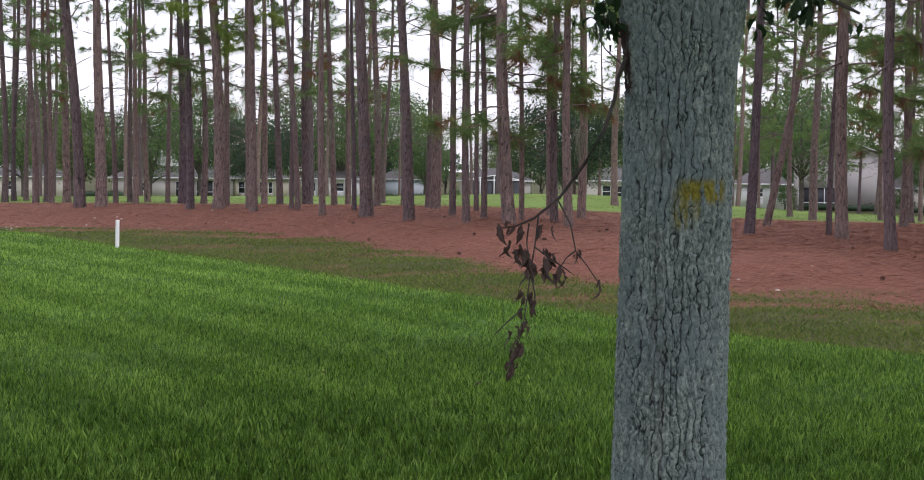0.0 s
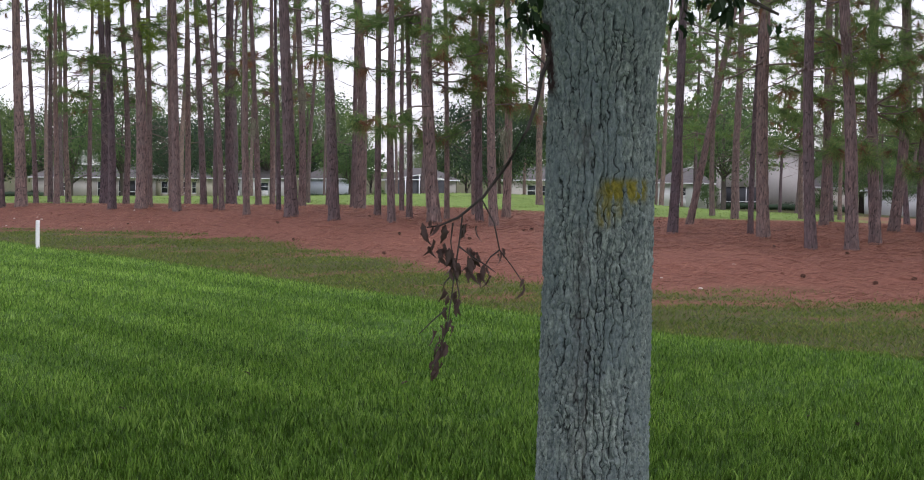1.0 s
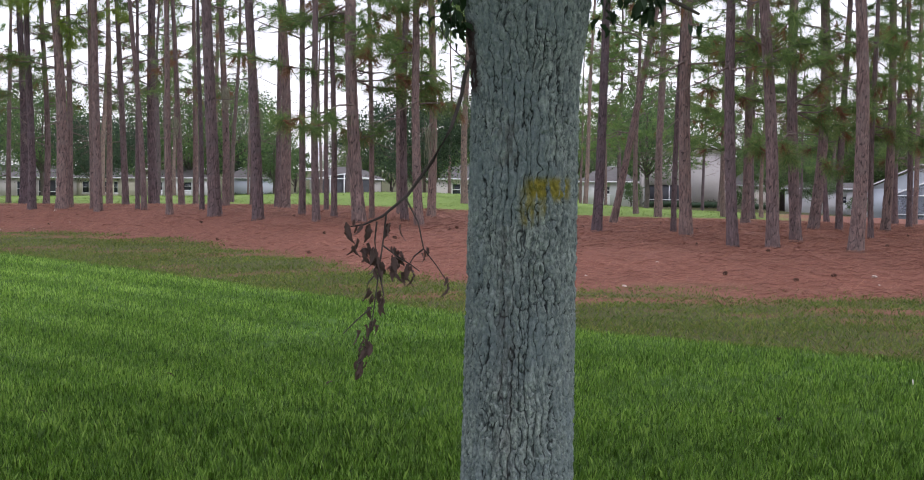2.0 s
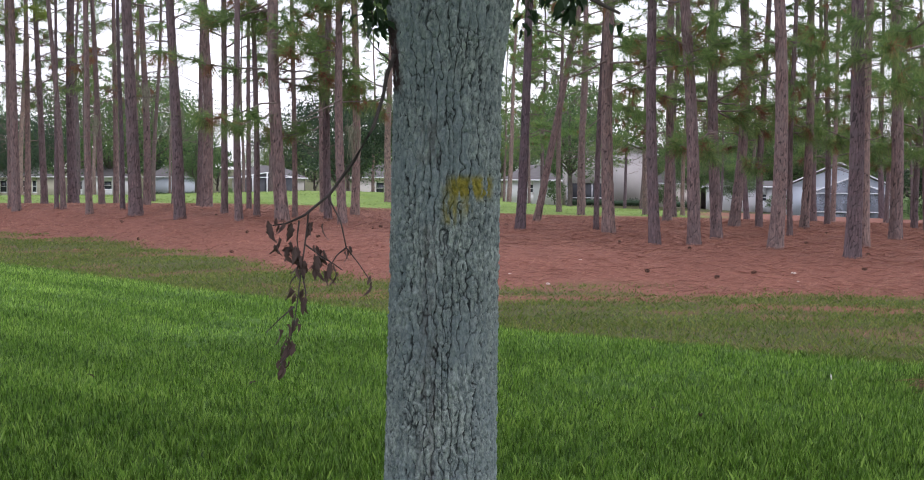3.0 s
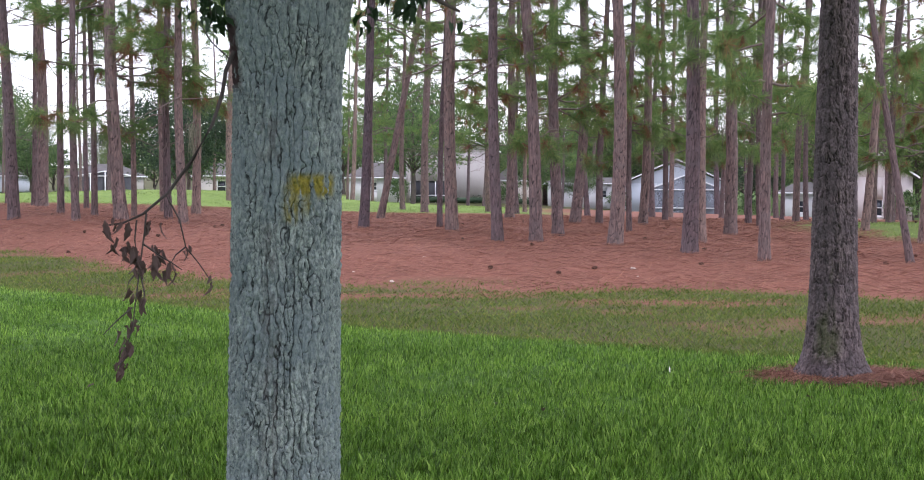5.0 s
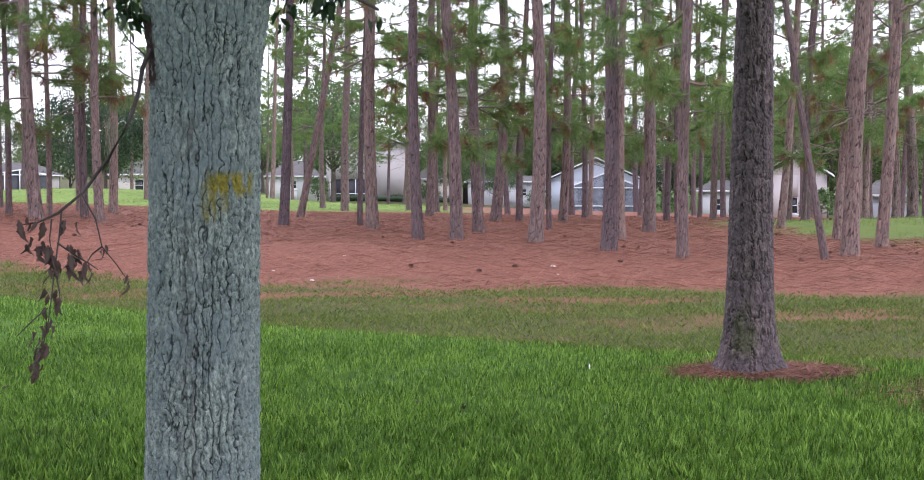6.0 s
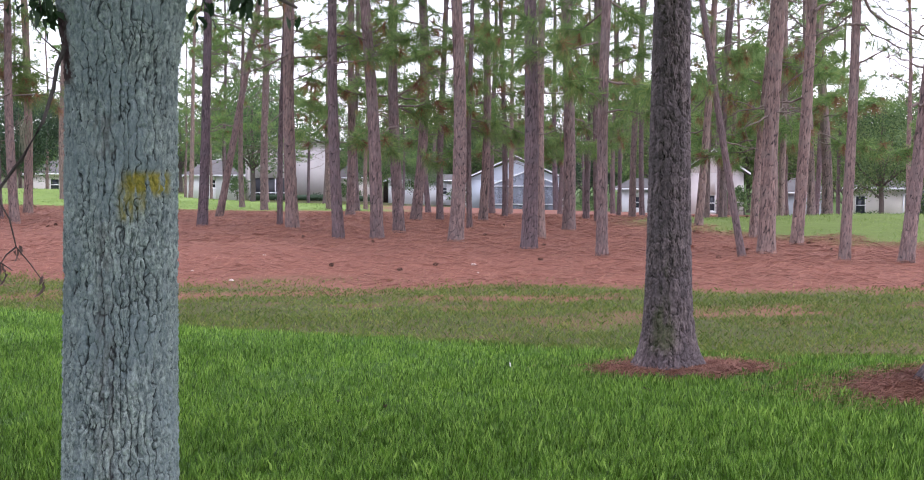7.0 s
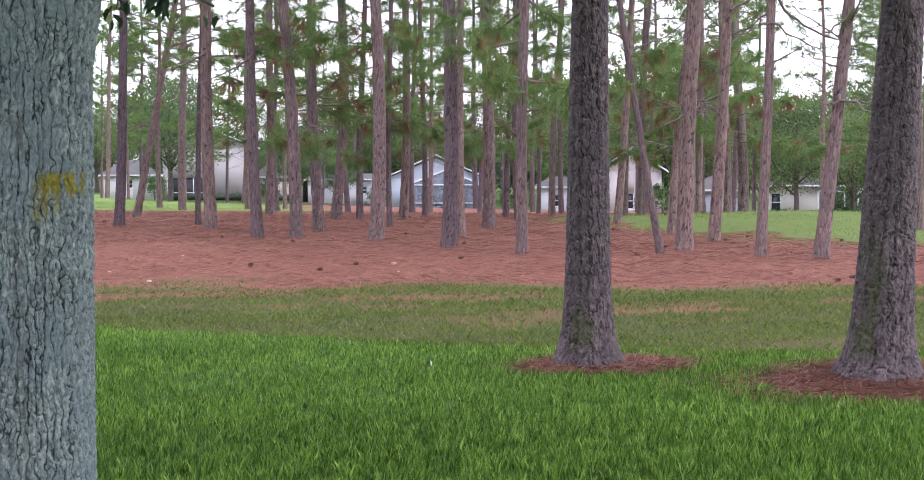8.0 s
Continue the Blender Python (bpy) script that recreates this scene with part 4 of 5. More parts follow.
leafy(40.5, 92.0, "pale", 0.70, 110)
leafy(50.8, 97.6, "mid", 0.85, 170)
leafy(67.9, 122.5, "mid", 1.10, 214)
leafy(80.2, 149.9, "mid", 1.20, 267)
leafy(70.2, 143.8, "mid", 1.10, 30)
leafy(42.2, 195.5, "dark", 1.10, 261)
leafy(39.0, 206.4, "mid", 1.20, 290)
leafy(-121.3, 209.3, "mid", 0.93, 235)
leafy(-118.9, 212.3, "mid", 1.03, 24)
leafy(-107.7, 202.1, "pale", 1.03, 323)
leafy(-113.6, 226.6, "dark", 1.12, 358)
leafy(-96.9, 212.2, "dark", 1.03, 209)
leafy(-103.5, 231.0, "pale", 1.01, 187)
leafy(-81.8, 203.4, "pale", 1.15, 76)
leafy(-82.7, 213.6, "dark", 0.94, 25)
leafy(-72.4, 204.7, "dark", 0.93, 104)
leafy(-82.7, 245.0, "pale", 1.12, 346)
leafy(-63.7, 209.2, "pale", 1.01, 125)
leafy(-68.9, 245.7, "pale", 1.12, 267)
leafy(-55.9, 221.2, "dark", 1.12, 328)
leafy(-52.2, 220.5, "mid", 1.10, 237)
leafy(-40.6, 212.3, "pale", 0.98, 68)
leafy(-44.9, 253.9, "dark", 1.01, 200)
leafy(-39.7, 247.6, "mid", 1.13, 209)
leafy(-30.2, 219.8, "dark", 0.95, 127)
leafy(-24.0, 223.2, "mid", 1.10, 254)
leafy(-24.9, 263.9, "mid", 0.94, 32)
leafy(-14.1, 237.9, "mid", 1.07, 77)
leafy(-6.2, 227.4, "mid", 1.23, 59)
leafy(-5.3, 266.6, "mid", 1.38, 306)
leafy(2.5, 258.3, "mid", 1.21, 141)
leafy(5.6, 217.0, "dark", 1.09, 241)
leafy(17.1, 245.5, "pale", 1.40, 207)
leafy(16.7, 214.9, "mid", 1.21, 79)
leafy(22.5, 229.3, "mid", 1.17, 265)
leafy(28.6, 226.1, "dark", 1.45, 191)
leafy(37.8, 258.6, "mid", 1.27, 278)
leafy(43.0, 239.8, "dark", 1.26, 37)
leafy(53.5, 249.4, "mid", 1.20, 167)
leafy(49.6, 209.6, "mid", 1.43, 71)
leafy(64.6, 252.4, "mid", 1.02, 192)
leafy(66.9, 240.5, "dark", 1.22, 31)
leafy(65.5, 208.4, "dark", 1.05, 16)
leafy(83.5, 250.5, "mid", 1.38, 56)
leafy(80.3, 231.0, "dark", 1.05, 274)
leafy(93.5, 245.4, "mid", 1.36, 127)
leafy(100.7, 247.1, "mid", 1.37, 144)
leafy(91.3, 215.0, "mid", 1.18, 52)
leafy(95.8, 207.2, "pale", 1.31, 150)
leafy(101.5, 204.6, "mid", 1.32, 256)
leafy(111.0, 213.1, "pale", 1.38, 62)
leafy(111.3, 202.6, "pale", 1.14, 334)
leafy(117.7, 204.6, "pale", 1.28, 185)
leafy(52.1, 132.1, "pale", 1.20, 258)
leafy(47.6, 131.7, "pale", 1.30, 143)
leafy(53.2, 125.2, "pale", 1.15, 175)
leafy(62.6, 125.2, "pale", 1.25, 246)
leafy(52.5, 98.9, "mid", 0.80, 139)
leafy(44.9, 136.8, "pale", 1.25, 8)
leafy(44.6, 151.6, "pale", 1.30, 88)
leafy(61.3, 110.1, "pale", 1.15, 333)
leafy(22.7, 180.6, "mid", 1.20, 62)
leafy(4.3, 179.9, "mid", 1.10, 166)
leafy(35.2, 178.6, "pale", 1.10, 175)
leafy(29.5, 179.6, "mid", 1.30, 161)
leafy(-105.9, 206.4, "pale", 1.30, 234)
leafy(-111.1, 203.6, "mid", 1.30, 160)
leafy(-84.0, 211.9, "mid", 1.30, 302)
leafy(-59.8, 228.3, "mid", 1.40, 99)
leafy(-122.2, 213.0, "shrub", 2.75, 207)
leafy(-117.4, 212.5, "shrub", 2.76, 126)
leafy(-107.1, 210.9, "shrub", 3.77, 13)
leafy(-110.9, 226.6, "shrub", 2.63, 152)
leafy(-102.6, 223.3, "shrub", 3.29, 235)
leafy(-100.1, 225.5, "shrub", 3.33, 0)
leafy(-88.5, 218.2, "shrub", 3.18, 340)
leafy(-87.1, 239.6, "shrub", 2.60, 242)
leafy(-81.3, 232.9, "shrub", 3.90, 258)
leafy(-74.7, 241.4, "shrub", 2.72, 203)
leafy(-66.6, 239.6, "shrub", 3.57, 285)
leafy(-64.4, 253.9, "shrub", 3.15, 93)
leafy(-54.2, 227.5, "shrub", 3.82, 41)
leafy(-55.0, 250.9, "shrub", 3.48, 231)
leafy(-44.4, 252.7, "shrub", 2.76, 10)
leafy(-35.1, 230.3, "shrub", 2.81, 85)
leafy(-31.9, 254.3, "shrub", 3.01, 106)
leafy(-28.7, 234.1, "shrub", 2.62, 121)
leafy(-21.0, 249.4, "shrub", 2.83, 281)
leafy(-15.4, 249.5, "shrub", 3.66, 300)
leafy(-11.3, 255.9, "shrub", 3.26, 25)
leafy(-5.1, 239.6, "shrub", 3.33, 179)
leafy(4.4, 245.7, "shrub", 3.50, 301)
leafy(8.0, 232.3, "shrub", 3.50, 272)
leafy(16.9, 232.5, "shrub", 3.34, 267)
leafy(20.1, 234.2, "shrub", 3.42, 235)
leafy(23.5, 232.9, "shrub", 3.14, 36)
leafy(35.1, 258.0, "shrub", 2.94, 63)
leafy(41.5, 238.9, "shrub", 3.94, 74)
leafy(49.1, 253.3, "shrub", 3.95, 188)
leafy(51.5, 253.6, "shrub", 2.79, 339)
leafy(53.2, 235.1, "shrub", 2.81, 264)
leafy(62.4, 233.3, "shrub", 3.51, 108)
leafy(71.7, 248.9, "shrub", 3.56, 78)
leafy(76.7, 241.9, "shrub", 4.19, 84)
leafy(75.8, 226.9, "shrub", 2.85, 120)
leafy(88.2, 238.5, "shrub", 3.83, 290)
leafy(88.5, 226.1, "shrub", 3.95, 38)
leafy(97.9, 228.1, "shrub", 3.07, 203)
leafy(101.6, 219.7, "shrub", 3.56, 197)
leafy(108.0, 217.3, "shrub", 3.33, 307)
leafy(106.4, 207.5, "shrub", 2.69, 46)
leafy(122.8, 228.0, "shrub", 3.77, 156)
leafy(121.2, 204.0, "shrub", 3.16, 210)
leafy(1.5, 158.0, "shrub", 1.00, 323)
leafy(35.0, 97.9, "shrub", 1.00, 209)
leafy(33.9, 135.8, "shrub", 1.00, 305)
leafy(-35.5, 166.3, "shrub", 1.00, 307)
leafy(50.6, 99.9, "shrub", 1.00, 218)


# ---- the oak close to the camera ----
def leaf_mesh(name, long, wide, curl, seed):
    """One leaf, cupped and curled along its midrib."""
    r = np.random.default_rng(seed)
    s = np.linspace(0, 1, 7)
    w = wide / 2 * np.sin(np.pi * np.clip(s * 0.94 + 0.04, 0, 1)) ** 0.8 * (1 + 0.18 * np.sin(s * 19 + seed))
    x = long * s
    z = -curl * long * s**2
    v = []
    for k in range(7):
        cup = w[k] * (0.35 + 0.4 * abs(curl))
        v += [(x[k], -w[k], z[k] + cup + r.normal(0, 0.002)), (x[k], 0, z[k]), (x[k], w[k], z[k] + cup + r.normal(0, 0.002))]
    return Shape().add(v, grid_faces(7, 3, False)).mesh(name)


def leaf_at(me, parent, mat, place, yaw, pitch, size=1.0, roll=0.0):
    ob = new("leaf", me)
    if not me.materials:
        me.materials.append(mat)
    ob.parent = parent
    ob.matrix_local = pose(*place, 0, 0, yaw) @ pose(0, 0, 0, roll, pitch, 0) @ Matrix.Diagonal((size, size, size, 1))
    return ob


OAK = (-0.258, 3.99)
oak = thing("oak_tree", (*OAK, 0), 3.7, "young oak with blue-grey lichened furrowed bark and a moss patch", "tree")
zs = np.r_[np.linspace(-0.15, 0.6, 40), np.linspace(0.602, 2.30, 620)]


def oak_radius(h):
    return 0.1455 + 0.0045 * np.clip((1.4 - h) / 0.7, -0.6, 1) + 0.05 * np.exp(-np.maximum(h, 0) / 0.16) + 0.030 * step(1.80, 2.12, h) - 0.02 * step(2.15, 2.3, h)


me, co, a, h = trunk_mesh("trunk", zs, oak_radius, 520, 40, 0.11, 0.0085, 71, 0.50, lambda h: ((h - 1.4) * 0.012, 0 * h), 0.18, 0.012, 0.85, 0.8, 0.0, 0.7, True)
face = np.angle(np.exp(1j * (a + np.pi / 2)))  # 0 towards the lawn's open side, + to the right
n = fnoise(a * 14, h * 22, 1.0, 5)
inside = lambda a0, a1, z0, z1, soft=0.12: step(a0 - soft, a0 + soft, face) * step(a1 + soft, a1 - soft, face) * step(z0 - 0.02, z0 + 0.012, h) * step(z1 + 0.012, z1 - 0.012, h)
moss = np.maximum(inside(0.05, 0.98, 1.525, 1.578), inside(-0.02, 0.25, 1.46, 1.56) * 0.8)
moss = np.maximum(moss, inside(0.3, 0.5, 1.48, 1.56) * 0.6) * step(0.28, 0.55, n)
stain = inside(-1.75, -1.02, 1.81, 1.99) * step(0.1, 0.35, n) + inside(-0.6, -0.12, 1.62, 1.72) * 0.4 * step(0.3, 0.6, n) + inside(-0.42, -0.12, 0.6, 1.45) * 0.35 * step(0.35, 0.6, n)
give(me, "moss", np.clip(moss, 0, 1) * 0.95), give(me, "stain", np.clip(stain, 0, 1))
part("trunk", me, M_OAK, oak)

r_ = np.random.default_rng(72)
limb_ends = []
for k, (ax, ay, up) in enumerate(((-1.1, 0.4, 2.3), (0.9, -0.3, 2.6), (0.2, 1.2, 2.4), (-0.35, -0.7, 2.9), (0.1, 0.1, 3.2))):
    s = np.linspace(0, 1, 9)[:, None]
    line = np.array([ax * 0.06, ay * 0.06, 2.12]) * (1 - s) + np.array([ax, ay, 2.12 + up]) * s + np.array([ax, ay, 0]) * 0.12 * np.sin(s * 3.1)
    line[1:-1] += r_.normal(0, 0.02, (7, 3))
    part("limb", Shape().tube(line, np.linspace(0.085, 0.03, 9), 10), M_LIMB, oak)
    limb_ends += [line[8], line[6], line[7]]
crown = Shape()
centres = np.concatenate([e + r_.normal(0, 1.0, (84, 3)) * [2.5, 2.5, 0.9] + [0, 0, 1.1] for e in limb_ends])
centres = centres[centres[:, 2] > 3.4]
crown.add(*leaf_clumps(r_, centres, 0.40, 60, 0.12))
part("crown", crown, M_OAKLEAF, oak, "dense dark green leaves overhead", smooth=False)

GREEN = [leaf_mesh("leaf", 0.045, 0.02, 0.25, s) for s in (1, 2, 3)]


def leafy_twig(points, thick, leaves, seed, spread):
    """A small living twig of the oak with its leaves."""
    r = np.random.default_rng(seed)
    points = np.array(points)
    twig = part("twig", Shape().tube(points, np.linspace(thick, thick * 0.4, len(points)), 6), M_LIMB, oak)
    for k in range(leaves):
        i = r.integers(1, len(points))
        leaf_at(GREEN[k % 3], twig, M_OAKLEAF, points[i] + r.normal(0, spread, 3), r.uniform(0, 360), r.uniform(10, 80), r.uniform(0.6, 1.15), r.uniform(-60, 60))


leafy_twig([(-0.13, -0.05, 2.12), (-0.17, -0.06, 2.08), (-0.20, -0.06, 2.03), (-0.19, -0.06, 1.98)], 0.006, 44, 81, 0.022)
leafy_twig([(-0.16, -0.04, 2.15), (-0.23, -0.05, 2.10), (-0.27, -0.05, 2.03)], 0.004, 8, 82, 0.02)
leafy_twig([(0.16, -0.02, 2.16), (0.20, -0.03, 2.11), (0.22, -0.03, 2.05), (0.21, -0.03, 2.0)], 0.005, 22, 83, 0.02)
leafy_twig([(0.20, 0.0, 2.19), (0.26, -0.02, 2.13), (0.31, -0.02, 2.07), (0.34, -0.02, 2.04)], 0.006, 40, 84, 0.024)
leafy_twig([(0.18, 0.05, 2.2), (0.30, 0.03, 2.13), (0.39, 0.02, 2.06), (0.47, 0.02, 2.02)], 0.011, 5, 85, 0.03)

# the dead branch that hangs from the scar
dead = part("dead_branch", Shape().tube([(-0.135, -0.06, 1.90), (-0.155, -0.07, 1.85), (-0.165, -0.07, 1.79), (-0.19, -0.075, 1.71), (-0.24, -0.08, 1.62), (-0.305, -0.08, 1.53), (-0.37, -0.085, 1.475), (-0.42, -0.085, 1.452), (-0.455, -0.085, 1.447)],
            [0.0065, 0.0058, 0.0052, 0.005, 0.0046, 0.0042, 0.0035, 0.0026, 0.0018], 7), M_DEADTWIG, oak, "thin bent dead branch with withered leaves")

def dead_twig(line):
    part("twig", Shape().tube(line, np.linspace(0.0026, 0.0012, len(line)), 5), M_DEADTWIG, dead)


dead_twig([(-0.145, -0.07, 1.88), (-0.19, -0.08, 1.92), (-0.225, -0.08, 1.975)])
dead_twig([(-0.31, -0.08, 1.525), (-0.275, -0.09, 1.46), (-0.26, -0.09, 1.39), (-0.225, -0.09, 1.345), (-0.195, -0.09, 1.30)])
dead_twig([(-0.36, -0.085, 1.48), (-0.365, -0.10, 1.42), (-0.375, -0.10, 1.35), (-0.385, -0.10, 1.27), (-0.395, -0.11, 1.19), (-0.41, -0.11, 1.13), (-0.43, -0.11, 1.08)])
dead_twig([(-0.385, -0.085, 1.46), (-0.39, -0.09, 1.41), (-0.385, -0.09, 1.37)])
dead_twig([(-0.37, -0.10, 1.40), (-0.33, -0.09, 1.37), (-0.29, -0.09, 1.345), (-0.27, -0.09, 1.33)])
dead_twig([(-0.395, -0.11, 1.235), (-0.43, -0.12, 1.205), (-0.47, -0.12, 1.165)])
dead_twig([(-0.26, -0.09, 1.39), (-0.285, -0.09, 1.37), (-0.30, -0.09, 1.345)])
dead_twig([(-0.38, -0.10, 1.33), (-0.405, -0.10, 1.30), (-0.41, -0.10, 1.28)])
dead_twig([(-0.375, -0.10, 1.32), (-0.365, -0.10, 1.27), (-0.37, -0.10, 1.23)])
WITHERED = [leaf_mesh("leaf", 0.042, 0.017, c, s) for s, c in ((11, 0.5), (12, 0.9), (13, 0.25), (14, 0.7))]
r_ = np.random.default_rng(73)
SPOTS = [((-0.455, -0.085, 1.447), 4), ((-0.42, -0.085, 1.45), 2), ((-0.43, -0.09, 1.40), 5), ((-0.40, -0.10, 1.385), 9), ((-0.385, -0.10, 1.355), 8), ((-0.345, -0.09, 1.375), 6),
         ((-0.325, -0.09, 1.36), 6), ((-0.30, -0.09, 1.345), 3), ((-0.335, -0.085, 1.452), 2), ((-0.255, -0.09, 1.39), 2), ((-0.385, -0.10, 1.275), 3), ((-0.365, -0.10, 1.255), 2),
         ((-0.395, -0.11, 1.20), 3), ((-0.41, -0.11, 1.145), 4), ((-0.42, -0.11, 1.115), 5), ((-0.432, -0.11, 1.085), 3), ((-0.43, -0.12, 1.205), 1), ((-0.195, -0.09, 1.30), 1)]
for place, count in SPOTS:
    for _ in range(count + 1):
        p = np.array(place) + r_.normal(0, 0.011, 3)
        leaf_at(WITHERED[r_.integers(4)], dead, M_DEADLEAF, p, r_.uniform(0, 360), r_.uniform(55, 100), r_.uniform(0.55, 1.05), r_.uniform(-80, 80))

# ---- small things on the ground ----
post = thing("marker_post", (-12.5, 27.0, float(ground_z(-12.5, 27.0))), 0, "short white plastic marker post standing at the lawn's edge", "post")
part("tube", Shape().tube([(0, 0, -0.2), (0, 0, 0.3), (0.004, 0, 0.535)], 0.038, 16), M_WHITE, post)
part("cap", Shape().tube([(0.004, 0, 0.53), (0.004, 0, 0.55), (0.004, 0, 0.556)], [0.041, 0.041, 0.02], 16).tube([(0.004, 0, 0.554), (0.004, 0, 0.5565)], [0.02, 0.001], 16), M_WHITE, post)

r_ = np.random.default_rng(91)


def cone_mesh():
    """A pine cone: rings of blunt scales on a short spindle."""
    s = Shape()
    for k in range(7):
        z = k / 6
        rad = 0.045 * math.sin(0.35 + z * 2.4)
        for j in range(7):
            a = j * 0.897 + k * 0.45
            c = np.array([math.cos(a) * rad * 0.55, math.sin(a) * rad * 0.55, z * 0.1])
            o, w = np.array([math.cos(a), math.sin(a), 0.35]) * 0.022, np.array([-math.sin(a), math.cos(a), 0]) * 0.012
            s.add([c - w, c + w, c + o + w * 0.7, c + o - w * 0.7, c + o * 0.4 - [0, 0, 0.012]], [(0, 1, 2), (0, 2, 3), (0, 4, 1), (3, 2, 4)])
    return s.mesh("pine_cone", False)


me = cone_mesh()
me.materials.append(M_CONE)
for k in range(60):
    a, d = radians(r_.uniform(-30, 30)), r_.uniform(22, 46)
    x, y = d * math.sin(a), d * math.cos(a)
    if y < np.interp(x, EDGE_X, EDGE_Y) + 0.5:
        continue
    ob = tagged(new("pine_cone", me), "dark brown open pine cone lying on the straw", "pine cone", "fallen cones")
    ob.matrix_world = pose(x, y, float(ground_z(x, y)) + 0.03, 85, r_.uniform(0, 40), r_.uniform(0, 360)) @ Matrix.Diagonal((0.75, 0.75, 0.75, 1))
chip = Shape()
chip.add([(math.cos(q) * (0.09 + 0.03 * math.sin(q * 3)), math.sin(q) * 0.06, 0.0) for q in np.linspace(0, 5.6, 8)] + [(math.cos(q) * 0.06, math.sin(q) * 0.04, 0.035) for q in np.linspace(0, 5.6, 8)], grid_faces(2, 8, True))
chip.add([(math.cos(q) * 0.06, math.sin(q) * 0.04, 0.035) for q in np.linspace(0, 5.6, 8)] + [(0, 0, 0.045)], [(k, (k + 1) % 8, 8) for k in range(8)])
me = chip.mesh("bark_chip")
me.materials.append(M_PALE)
for k in range(26):
    a, d = radians(r_.uniform(-29, -18.5)), r_.uniform(44, 52)
    if k > 20:
        a, d = radians(r_.uniform(-6, 14)), r_.uniform(23, 27)
    x, y = d * math.sin(a), d * math.cos(a)
    ob = tagged(new("bark_chip", me), "pale curled chip of wood lying on the straw", "wood chip", "pale chips")
    s = r_.uniform(0.3, 0.75)
    ob.matrix_world = pose(x, y, float(ground_z(x, y)) + 0.02, 0, 0, r_.uniform(0, 360)) @ Matrix.Diagonal((s, s, s, 1))

scrap = thing("litter_scrap", (2.20, 11.22, 0.03), 30, "small white scrap standing up in the lawn grass", "scrap")
scrap.scale = (0.5, 0.5, 0.55)
part("blade", Shape().add([(-0.012, 0, 0), (0.012, 0.004, 0), (0.016, 0.01, 0.05), (0.004, 0.02, 0.085), (-0.012, 0.012, 0.05), (0, -0.006, 0.03)], [(0, 1, 5), (1, 2, 5), (2, 4, 5), (4, 0, 5), (2, 3, 4)]), M_WHITE, scrap)

for x, y, turn in ((2.88, 9.91, 20), (1.03, 9.46, 80), (0.76, 9.67, 140), (-2.05, 10.61, 200), (-3.37, 10.85, 60), (-3.65, 9.06, 10)):
    ob = tagged(new("fallen_leaf", WITHERED[0]), "dry brown curled leaf lying in the lawn", "leaf", "leaves in the lawn")
    ob.matrix_world = pose(x, y, 0.045, 0, 0, turn) @ Matrix.Diagonal((1.7, 1.7, 1.7, 1))


# ---- houses beyond the grove ----
WALLS = {
    "taupe": stucco("taupe_stucco", (0.38, 0.355, 0.345), (0.46, 0.435, 0.42)),
    "cream": stucco("cream_stucco", (0.50, 0.46, 0.38), (0.58, 0.54, 0.46)),
    "white": stucco("white_stucco", (0.60, 0.60, 0.62), (0.68, 0.68, 0.70)),
    "blue": stucco("blue_grey_stucco", (0.44, 0.48, 0.54), (0.53, 0.57, 0.63)),
    "beige": stucco("beige_stucco", (0.54, 0.50, 0.45), (0.63, 0.59, 0.54)),
    "rose": stucco("rose_grey_stucco", (0.50, 0.455, 0.445), (0.59, 0.545, 0.53)),
}


def pierced(width, height, thick, holes):
    """A wall along x, its outer face at y = 0, with openings (x0, z0, x1, z1) cut through it."""
    s = Shape()
    xs = sorted({0.0, width, *(h[0] for h in holes), *(h[2] for h in holes)})
    for a, b in zip(xs, xs[1:]):
        cut = sorted((h[1], h[3]) for h in holes if h[0] < (a + b) / 2 < h[2])
        z = 0.0
        for lo, hi in cut:
            if lo > z:
                s.box(a, 0, z, b, thick, lo)
            z = hi
        if height > z:
            s.box(a, 0, z, b, thick, height)
    return s


